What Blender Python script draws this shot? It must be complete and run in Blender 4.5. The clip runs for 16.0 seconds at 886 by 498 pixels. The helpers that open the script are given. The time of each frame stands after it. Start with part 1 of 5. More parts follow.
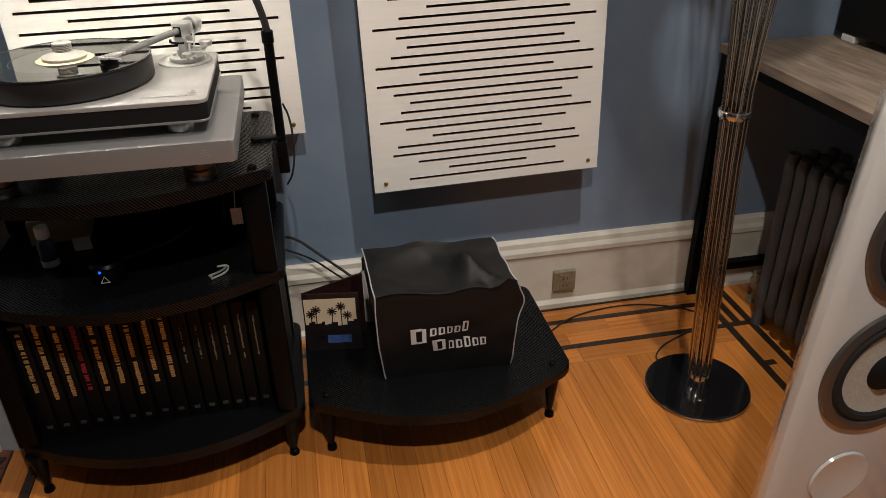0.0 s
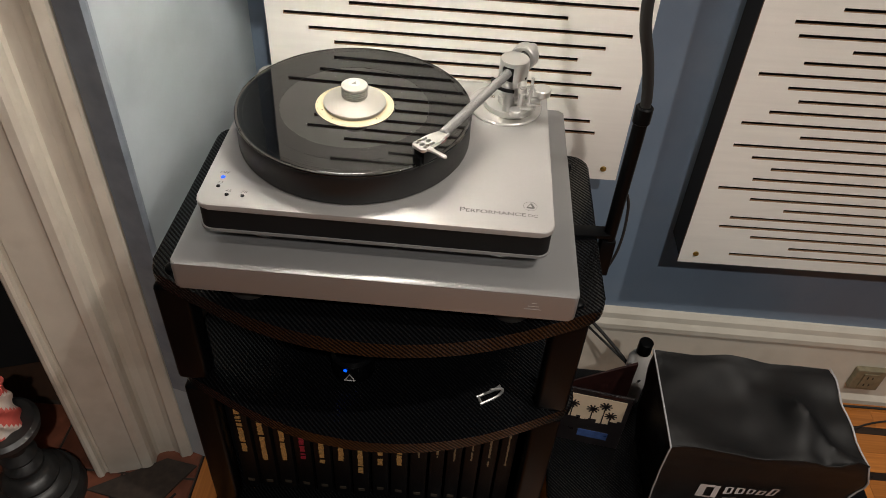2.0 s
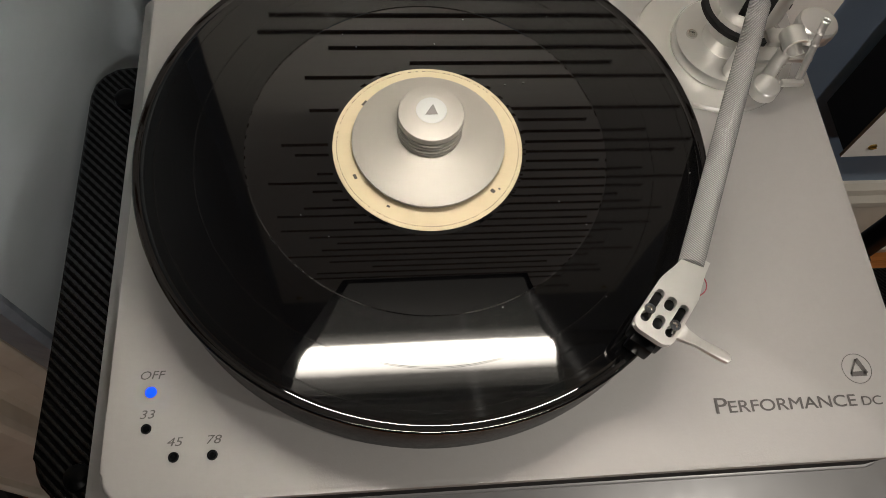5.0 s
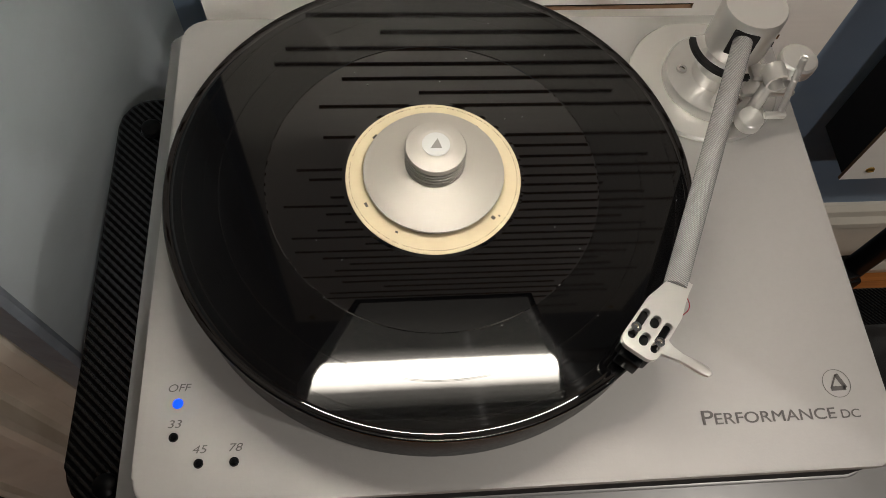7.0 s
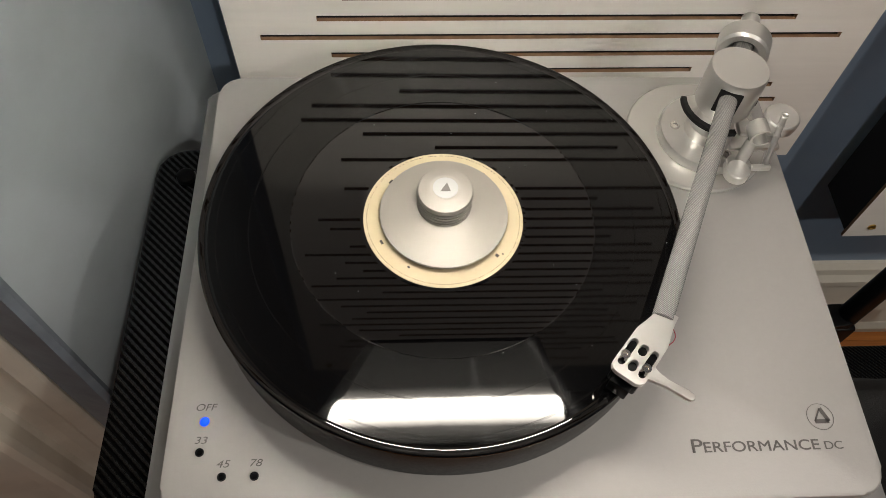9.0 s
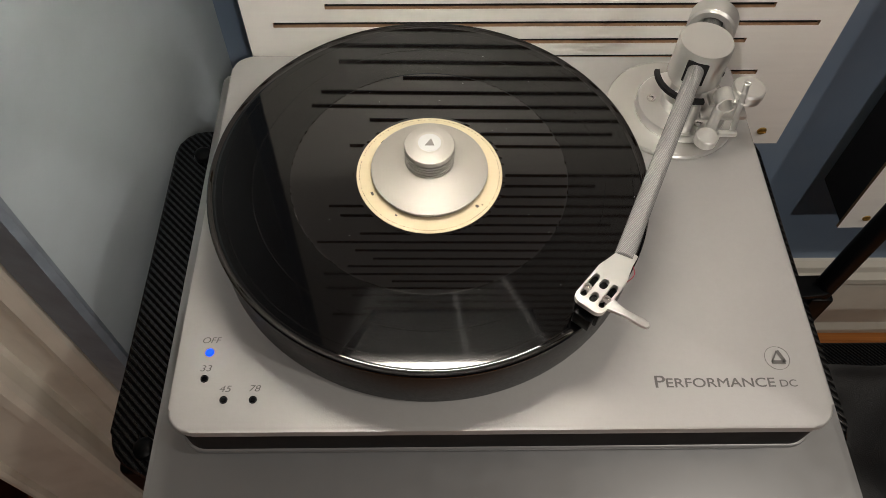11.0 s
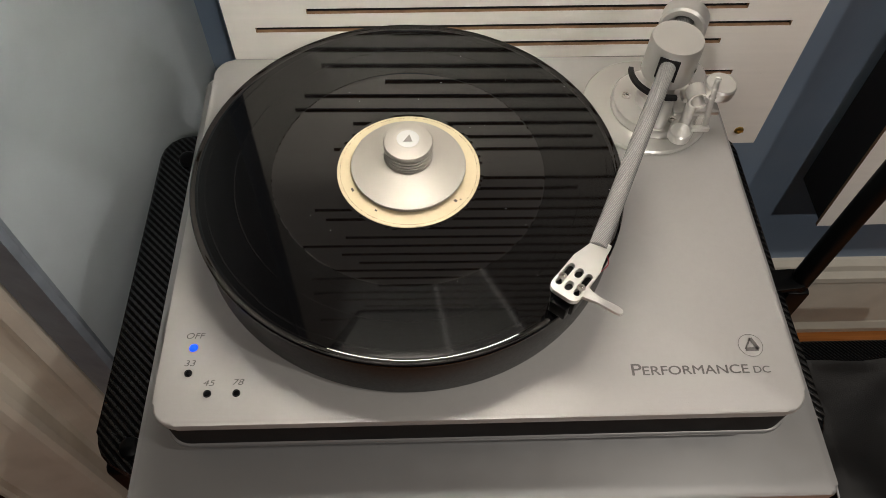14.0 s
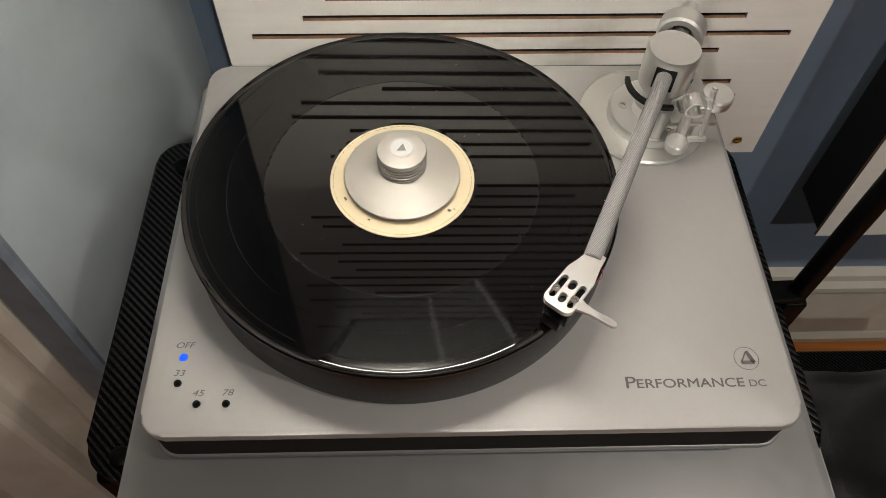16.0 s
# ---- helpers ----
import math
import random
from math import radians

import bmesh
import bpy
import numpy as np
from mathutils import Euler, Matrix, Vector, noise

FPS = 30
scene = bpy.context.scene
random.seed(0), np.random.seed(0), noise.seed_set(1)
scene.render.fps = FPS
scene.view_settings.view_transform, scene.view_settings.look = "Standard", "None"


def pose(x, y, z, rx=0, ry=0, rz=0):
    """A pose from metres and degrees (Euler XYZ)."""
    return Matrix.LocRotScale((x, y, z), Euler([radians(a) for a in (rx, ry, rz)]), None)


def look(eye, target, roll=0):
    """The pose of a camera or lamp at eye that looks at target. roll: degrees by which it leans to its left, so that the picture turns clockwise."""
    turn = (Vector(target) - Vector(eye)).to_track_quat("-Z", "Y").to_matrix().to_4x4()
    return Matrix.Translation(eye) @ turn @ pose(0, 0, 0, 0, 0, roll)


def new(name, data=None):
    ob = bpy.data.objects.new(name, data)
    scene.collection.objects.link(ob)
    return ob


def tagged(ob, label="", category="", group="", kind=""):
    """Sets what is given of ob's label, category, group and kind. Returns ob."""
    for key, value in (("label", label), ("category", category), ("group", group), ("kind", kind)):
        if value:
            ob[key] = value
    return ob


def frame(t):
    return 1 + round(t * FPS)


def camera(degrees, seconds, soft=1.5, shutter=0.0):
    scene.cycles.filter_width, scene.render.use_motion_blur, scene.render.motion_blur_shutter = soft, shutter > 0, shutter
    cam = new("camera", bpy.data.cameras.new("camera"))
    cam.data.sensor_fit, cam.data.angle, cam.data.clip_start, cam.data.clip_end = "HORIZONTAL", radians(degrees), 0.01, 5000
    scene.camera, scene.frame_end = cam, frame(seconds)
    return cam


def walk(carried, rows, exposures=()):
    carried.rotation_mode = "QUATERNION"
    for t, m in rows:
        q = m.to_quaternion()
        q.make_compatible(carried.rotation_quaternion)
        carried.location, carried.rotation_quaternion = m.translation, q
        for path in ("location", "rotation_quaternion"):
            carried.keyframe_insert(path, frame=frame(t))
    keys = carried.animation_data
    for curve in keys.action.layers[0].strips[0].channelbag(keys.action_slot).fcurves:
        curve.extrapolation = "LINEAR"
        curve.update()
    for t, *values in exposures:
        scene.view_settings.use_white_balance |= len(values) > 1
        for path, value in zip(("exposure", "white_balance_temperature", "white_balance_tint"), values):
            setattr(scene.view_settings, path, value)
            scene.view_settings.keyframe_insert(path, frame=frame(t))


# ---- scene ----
cam = camera(61.3, 16.0, soft=0.75)
PATH = [
    (0, (0.585, -1.309, 1.28), (0.906, 0.404, 0.299), -1.2),
    (0.5, (0.569, -1.222, 1.453), (0.676, 0.46, 0.376), -0.1),
    (1, (0.562, -1.106, 1.49), (0.529, 0.546, 0.363), 0.6),
    (1.5, (0.487, -0.919, 1.469), (0.389, 0.672, 0.261), 1.3),
    (2, (0.305, -0.65, 1.443), (0.277, 0.819, 0.086), 4.2),
    (2.5, (0.214, -0.427, 1.388), (0.243, 0.91, -0.099), 6.4),
    (3, (0.168, -0.24, 1.346), (0.287, 0.948, -0.259), 8.2),
    (3.5, (0.125, -0.09, 1.288), (0.312, 0.943, -0.415), 9.6),
    (4, (0.125, -0.046, 1.259), (0.338, 0.836, -0.523), 10.4),
    (4.2, (0.136, -0.044, 1.258), (0.331, 0.813, -0.539), 9.7),
    (6.3, (0.128, -0.054, 1.267), (0.305, 0.766, -0.549), 9.0),
    (6.5, (0.132, -0.055, 1.276), (0.289, 0.789, -0.53), 7.4),
    (7, (0.135, -0.058, 1.288), (0.29, 0.819, -0.503), 7.1),
    (7.5, (0.137, -0.063, 1.279), (0.282, 0.815, -0.512), 6.9),
    (8, (0.127, -0.066, 1.275), (0.262, 0.826, -0.51), 6.4),
    (8.5, (0.127, -0.073, 1.285), (0.254, 0.866, -0.477), 5.8),
    (9, (0.138, -0.089, 1.316), (0.247, 0.931, -0.401), 4.5),
    (9.5, (0.146, -0.111, 1.318), (0.239, 0.924, -0.391), 4.0),
    (12, (0.166, -0.162, 1.336), (0.195, 0.932, -0.338), 1.0),
    (12.5, (0.162, -0.164, 1.335), (0.195, 0.934, -0.337), 1.1),
    (13, (0.161, -0.16, 1.334), (0.204, 0.935, -0.339), 1.6),
    (13.5, (0.162, -0.163, 1.333), (0.214, 0.928, -0.342), 1.8),
    (14, (0.169, -0.167, 1.332), (0.238, 0.927, -0.341), 2.1),
    (14.5, (0.182, -0.166, 1.334), (0.265, 0.933, -0.335), 2.3),
    (15, (0.186, -0.171, 1.337), (0.266, 0.938, -0.325), 2.0),
    (15.5, (0.176, -0.167, 1.34), (0.244, 0.944, -0.322), 1.9),
    (16, (0.174, -0.162, 1.33), (0.242, 0.944, -0.335), 2.4),
]
walk(cam, [(t, look(eye, target, roll)) for t, eye, target, roll in PATH],
     exposures=((0.0, 0.78), (0.5, 0.84), (1.0, 0.74), (1.5, 0.56), (2.0, 0.46), (2.5, 0.48), (3.0, 0.24), (3.5, 0.02), (4.0, -0.30), (8.0, -0.22), (9.0, -0.14), (12.0, -0.08), (16.0, -0.06)))

# ---- light ----
world = bpy.data.worlds.new("room_dark")
world.use_nodes = True
world.node_tree.nodes["Background"].inputs[0].default_value = (0.9, 0.75, 0.6, 1)
world.node_tree.nodes["Background"].inputs[1].default_value = 0.02
scene.world = world


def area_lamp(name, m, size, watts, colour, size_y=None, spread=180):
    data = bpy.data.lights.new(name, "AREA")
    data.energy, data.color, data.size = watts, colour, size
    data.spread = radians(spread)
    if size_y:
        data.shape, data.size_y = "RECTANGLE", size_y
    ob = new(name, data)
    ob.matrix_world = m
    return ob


# added uplighter fill under the ceiling; the room's unseen recessed downlights behind the camera
area_lamp("uplighter_fill", look((1.463, 0.043, 1.80), (1.463, 0.043, 2.7)), 0.2, 5.0, (1.0, 0.86, 0.68))
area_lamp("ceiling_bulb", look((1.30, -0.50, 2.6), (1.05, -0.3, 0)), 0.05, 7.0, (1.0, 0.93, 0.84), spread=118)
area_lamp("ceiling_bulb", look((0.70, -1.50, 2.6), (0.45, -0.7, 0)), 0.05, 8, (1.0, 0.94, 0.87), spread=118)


# ---- materials ----
def mat(name, colour, rough=0.5, metal=0.0, grain=0.0, grain_scale=60, bump=0.0, bump_scale=200, stretch=(1, 1, 1), coat=0.0,
        emit=None, spec=0.5, dirt=0.0, dirt_colour=(0.05, 0.04, 0.03), vary=0.0):
    m = bpy.data.materials.new(name)
    m.use_nodes = True
    nt = m.node_tree
    b = nt.nodes["Principled BSDF"]
    b.inputs["Roughness"].default_value, b.inputs["Metallic"].default_value = rough, metal
    b.inputs["Specular IOR Level"].default_value = spec
    b.inputs["Coat Weight"].default_value = coat
    b.inputs["Coat Roughness"].default_value = 0.08
    b.inputs["Base Color"].default_value = (*colour, 1)
    if emit:
        b.inputs["Emission Color"].default_value = (*emit[:3], 1)
        b.inputs["Emission Strength"].default_value = emit[3]
    tc = nt.nodes.new("ShaderNodeTexCoord")
    mp = nt.nodes.new("ShaderNodeMapping")
    mp.inputs["Scale"].default_value = stretch
    nt.links.new(tc.outputs["Object"], mp.inputs["Vector"])
    last = None
    if grain or vary or dirt:
        n1 = nt.nodes.new("ShaderNodeTexNoise")
        n1.inputs["Scale"].default_value, n1.inputs["Detail"].default_value = grain_scale, 6
        nt.links.new(mp.outputs[0], n1.inputs["Vector"])
        ramp = nt.nodes.new("ShaderNodeMapRange")
        ramp.inputs["From Min"].default_value, ramp.inputs["From Max"].default_value = 0.3, 0.7
        ramp.inputs["To Min"].default_value, ramp.inputs["To Max"].default_value = 1 - grain, 1 + grain
        nt.links.new(n1.outputs["Fac"], ramp.inputs["Value"])
        hsv = nt.nodes.new("ShaderNodeHueSaturation")
        hsv.inputs["Color"].default_value = (*colour, 1)
        nt.links.new(ramp.outputs[0], hsv.inputs["Value"])
        last = hsv.outputs[0]
        if vary:
            info = nt.nodes.new("ShaderNodeObjectInfo")
            r2 = nt.nodes.new("ShaderNodeMapRange")
            r2.inputs["To Min"].default_value, r2.inputs["To Max"].default_value = 1 - vary, 1 + vary
            nt.links.new(info.outputs["Random"], r2.inputs["Value"])
            h2 = nt.nodes.new("ShaderNodeHueSaturation")
            nt.links.new(last, h2.inputs["Color"])
            nt.links.new(r2.outputs[0], h2.inputs["Value"])
            last = h2.outputs[0]
        if dirt:
            n2 = nt.nodes.new("ShaderNodeTexNoise")
            n2.inputs["Scale"].default_value, n2.inputs["Detail"].default_value = 9, 8
            nt.links.new(tc.outputs["Object"], n2.inputs["Vector"])
            r3 = nt.nodes.new("ShaderNodeMapRange")
            r3.inputs["From Min"].default_value, r3.inputs["From Max"].default_value = 0.52, 0.78
            r3.inputs["To Max"].default_value = dirt
            nt.links.new(n2.outputs["Fac"], r3.inputs["Value"])
            mix = nt.nodes.new("ShaderNodeMix")
            mix.data_type = "RGBA"
            nt.links.new(r3.outputs[0], mix.inputs[0])
            nt.links.new(last, mix.inputs[6])
            mix.inputs[7].default_value = (*dirt_colour, 1)
            last = mix.outputs[2]
        nt.links.new(last, b.inputs["Base Color"])
        rr = nt.nodes.new("ShaderNodeMapRange")
        rr.inputs["To Min"].default_value, rr.inputs["To Max"].default_value = max(rough - 0.1, 0.02), min(rough + 0.1, 1)
        nt.links.new(n1.outputs["Fac"], rr.inputs["Value"])
        nt.links.new(rr.outputs[0], b.inputs["Roughness"])
    if bump:
        n3 = nt.nodes.new("ShaderNodeTexNoise")
        n3.inputs["Scale"].default_value, n3.inputs["Detail"].default_value = bump_scale, 4
        nt.links.new(mp.outputs[0], n3.inputs["Vector"])
        bp = nt.nodes.new("ShaderNodeBump")
        bp.inputs["Strength"].default_value, bp.inputs["Distance"].default_value = bump, 0.002
        nt.links.new(n3.outputs["Fac"], bp.inputs["Height"])
        nt.links.new(bp.outputs[0], b.inputs["Normal"])
    return m


def carbon(name, scale, light, glint=0.75):
    """Twill weave: slanting threads that glint in turn, each broken into short stitches."""
    m = mat(name, (0.010, 0.010, 0.011), rough=0.27, spec=0.3)
    nt = m.node_tree
    b = nt.nodes["Principled BSDF"]
    tc = nt.nodes["Texture Coordinate"]
    w = nt.nodes.new("ShaderNodeTexWave")
    w.bands_direction = "DIAGONAL"
    w.inputs["Scale"].default_value, w.inputs["Distortion"].default_value = scale, 0.25
    w.inputs["Detail Scale"].default_value = 6
    nt.links.new(tc.outputs["Object"], w.inputs["Vector"])
    turn = nt.nodes.new("ShaderNodeMapping")
    turn.inputs["Rotation"].default_value = (0, 0, radians(62))
    nt.links.new(tc.outputs["Object"], turn.inputs["Vector"])
    stitch = nt.nodes.new("ShaderNodeTexWave")
    stitch.bands_direction = "DIAGONAL"
    stitch.inputs["Scale"].default_value, stitch.inputs["Distortion"].default_value = scale * 0.9, 0.2
    nt.links.new(turn.outputs[0], stitch.inputs["Vector"])
    cut = nt.nodes.new("ShaderNodeMapRange")
    cut.inputs["To Min"].default_value, cut.inputs["To Max"].default_value = 0.80, 1.0
    nt.links.new(stitch.outputs["Fac"], cut.inputs["Value"])
    fac = nt.nodes.new("ShaderNodeMath")
    fac.operation = "MULTIPLY"
    nt.links.new(w.outputs["Fac"], fac.inputs[0])
    nt.links.new(cut.outputs[0], fac.inputs[1])
    ramp = nt.nodes.new("ShaderNodeValToRGB")
    ramp.color_ramp.elements[0].position, ramp.color_ramp.elements[0].color = 0.38, (0.002, 0.002, 0.0024, 1)
    ramp.color_ramp.elements[1].position, ramp.color_ramp.elements[1].color = 0.80, (*light, 1)
    nt.links.new(fac.outputs[0], ramp.inputs[0])
    nt.links.new(ramp.outputs[0], b.inputs["Base Color"])
    gloss = nt.nodes.new("ShaderNodeMapRange")
    gloss.inputs["From Min"].default_value, gloss.inputs["From Max"].default_value = 0.35, 0.8
    gloss.inputs["To Min"].default_value, gloss.inputs["To Max"].default_value = 0.06, glint
    nt.links.new(fac.outputs[0], gloss.inputs["Value"])
    nt.links.new(gloss.outputs[0], b.inputs["Specular IOR Level"])
    bp = nt.nodes.new("ShaderNodeBump")
    bp.inputs["Strength"].default_value, bp.inputs["Distance"].default_value = 0.6, 0.0008
    nt.links.new(fac.outputs[0], bp.inputs["Height"])
    nt.links.new(bp.outputs[0], b.inputs["Normal"])
    return m


def vinyl(name, rough, grooves):
    """Pressed vinyl; the grooves add a second lobe that stretches highlights across themselves."""
    m = mat(name, (0.0012, 0.0012, 0.0014), rough=rough, spec=0.42 if grooves else 0.72)
    nt = m.node_tree
    b = nt.nodes["Principled BSDF"]
    if grooves:
        tan = nt.nodes.new("ShaderNodeTangent")
        tan.direction_type, tan.axis = "RADIAL", "Z"
        tc = nt.nodes["Texture Coordinate"]
        ln = nt.nodes.new("ShaderNodeVectorMath")
        ln.operation = "LENGTH"
        nt.links.new(tc.outputs["Object"], ln.inputs[0])
        n = nt.nodes.new("ShaderNodeTexNoise")
        n.noise_dimensions = "1D"
        n.inputs["Scale"].default_value, n.inputs["Detail"].default_value = 700, 2
        nt.links.new(ln.outputs["Value"], n.inputs["W"])
        streak = nt.nodes.new("ShaderNodeBsdfAnisotropic")
        streak.inputs["Roughness"].default_value, streak.inputs["Anisotropy"].default_value = 0.40, 0.93
        nt.links.new(tan.outputs[0], streak.inputs["Tangent"])
        fac = nt.nodes.new("ShaderNodeMapRange")
        fac.inputs["From Min"].default_value, fac.inputs["From Max"].default_value = 0.3, 0.7
        fac.inputs["To Min"].default_value, fac.inputs["To Max"].default_value = 0.0025, 0.0085
        nt.links.new(n.outputs["Fac"], fac.inputs["Value"])
        nt.links.new(fac.outputs[0], streak.inputs["Color"])
        both = nt.nodes.new("ShaderNodeAddShader")
        nt.links.new(b.outputs[0], both.inputs[0])
        nt.links.new(streak.outputs[0], both.inputs[1])
        nt.links.new(both.outputs[0], nt.nodes["Material Output"].inputs[0])
        warp = nt.nodes.new("ShaderNodeTexNoise")
        warp.inputs["Scale"].default_value, warp.inputs["Detail"].default_value = 55, 2
        nt.links.new(tc.outputs["Object"], warp.inputs["Vector"])
        bp = nt.nodes.new("ShaderNodeBump")
        bp.inputs["Strength"].default_value, bp.inputs["Distance"].default_value = 0.011, 0.001
        nt.links.new(warp.outputs["Fac"], bp.inputs["Height"])
        nt.links.new(bp.outputs[0], b.inputs["Normal"])
    return m


def oak(name, colour, vary):
    """Varnished boards, grain along the local x axis."""
    m = mat(name, colour, rough=0.3, coat=0.35)
    nt = m.node_tree
    b = nt.nodes["Principled BSDF"]
    tc = nt.nodes["Texture Coordinate"]
    info = nt.nodes.new("ShaderNodeObjectInfo")
    off = nt.nodes.new("ShaderNodeVectorMath")
    off.operation = "MULTIPLY_ADD"
    nt.links.new(info.outputs["Random"], off.inputs[0])
    off.inputs[1].default_value = (7, 13, 3)
    nt.links.new(tc.outputs["Object"], off.inputs[2])
    mp = nt.nodes.new("ShaderNodeMapping")
    mp.inputs["Scale"].default_value = (1.3, 15, 15)
    nt.links.new(off.outputs[0], mp.inputs["Vector"])
    w = nt.nodes.new("ShaderNodeTexNoise")
    w.inputs["Scale"].default_value, w.inputs["Detail"].default_value, w.inputs["Distortion"].default_value = 2.2, 8, 1.6
    nt.links.new(mp.outputs[0], w.inputs["Vector"])
    rings = nt.nodes.new("ShaderNodeTexWave")
    rings.bands_direction = "Y"
    rings.inputs["Scale"].default_value, rings.inputs["Distortion"].default_value = 1.1, 7.0
    rings.inputs["Detail"].default_value, rings.inputs["Detail Scale"].default_value = 3, 0.7
    nt.links.new(mp.outputs[0], rings.inputs["Vector"])
    mp2 = nt.nodes.new("ShaderNodeMapping")
    mp2.inputs["Scale"].default_value = (3, 260, 260)
    nt.links.new(off.outputs[0], mp2.inputs["Vector"])
    pores = nt.nodes.new("ShaderNodeTexNoise")
    pores.inputs["Scale"].default_value, pores.inputs["Detail"].default_value = 1.0, 3
    nt.links.new(mp2.outputs[0], pores.inputs["Vector"])
    both = nt.nodes.new("ShaderNodeMath")
    both.operation = "MULTIPLY_ADD"
    both.inputs[1].default_value = 0.16
    nt.links.new(rings.outputs["Fac"], both.inputs[0])
    nt.links.new(pores.outputs["Fac"], both.inputs[2])
    half = nt.nodes.new("ShaderNodeMath")
    half.operation = "MULTIPLY_ADD"
    half.inputs[1].default_value, half.inputs[2].default_value = 0.5, 0.07
    nt.links.new(both.outputs[0], half.inputs[0])
    add = nt.nodes.new("ShaderNodeMath")
    add.operation = "MULTIPLY_ADD"
    add.inputs[1].default_value = 0.45
    nt.links.new(w.outputs["Fac"], add.inputs[0])
    nt.links.new(half.outputs[0], add.inputs[2])
    ramp = nt.nodes.new("ShaderNodeValToRGB")
    ramp.color_ramp.elements[0].position, ramp.color_ramp.elements[0].color = 0.36, tuple(c * k for c, k in zip(colour, (0.70, 0.60, 0.52))) + (1,)
    ramp.color_ramp.elements[1].position, ramp.color_ramp.elements[1].color = 0.74, tuple(min(c * 1.18, 1) for c in colour) + (1,)
    nt.links.new(add.outputs[0], ramp.inputs[0])
    r2 = nt.nodes.new("ShaderNodeMapRange")
    r2.inputs["To Min"].default_value, r2.inputs["To Max"].default_value = 1 - vary, 1 + vary
    nt.links.new(info.outputs["Random"], r2.inputs["Value"])
    h = nt.nodes.new("ShaderNodeHueSaturation")
    nt.links.new(ramp.outputs[0], h.inputs["Color"])
    nt.links.new(r2.outputs[0], h.inputs["Value"])
    nt.links.new(h.outputs[0], b.inputs["Base Color"])
    bp = nt.nodes.new("ShaderNodeBump")
    bp.inputs["Strength"].default_value, bp.inputs["Distance"].default_value = 0.25, 0.001
    nt.links.new(w.outputs["Fac"], bp.inputs["Height"])
    nt.links.new(bp.outputs[0], b.inputs["Normal"])
    return m


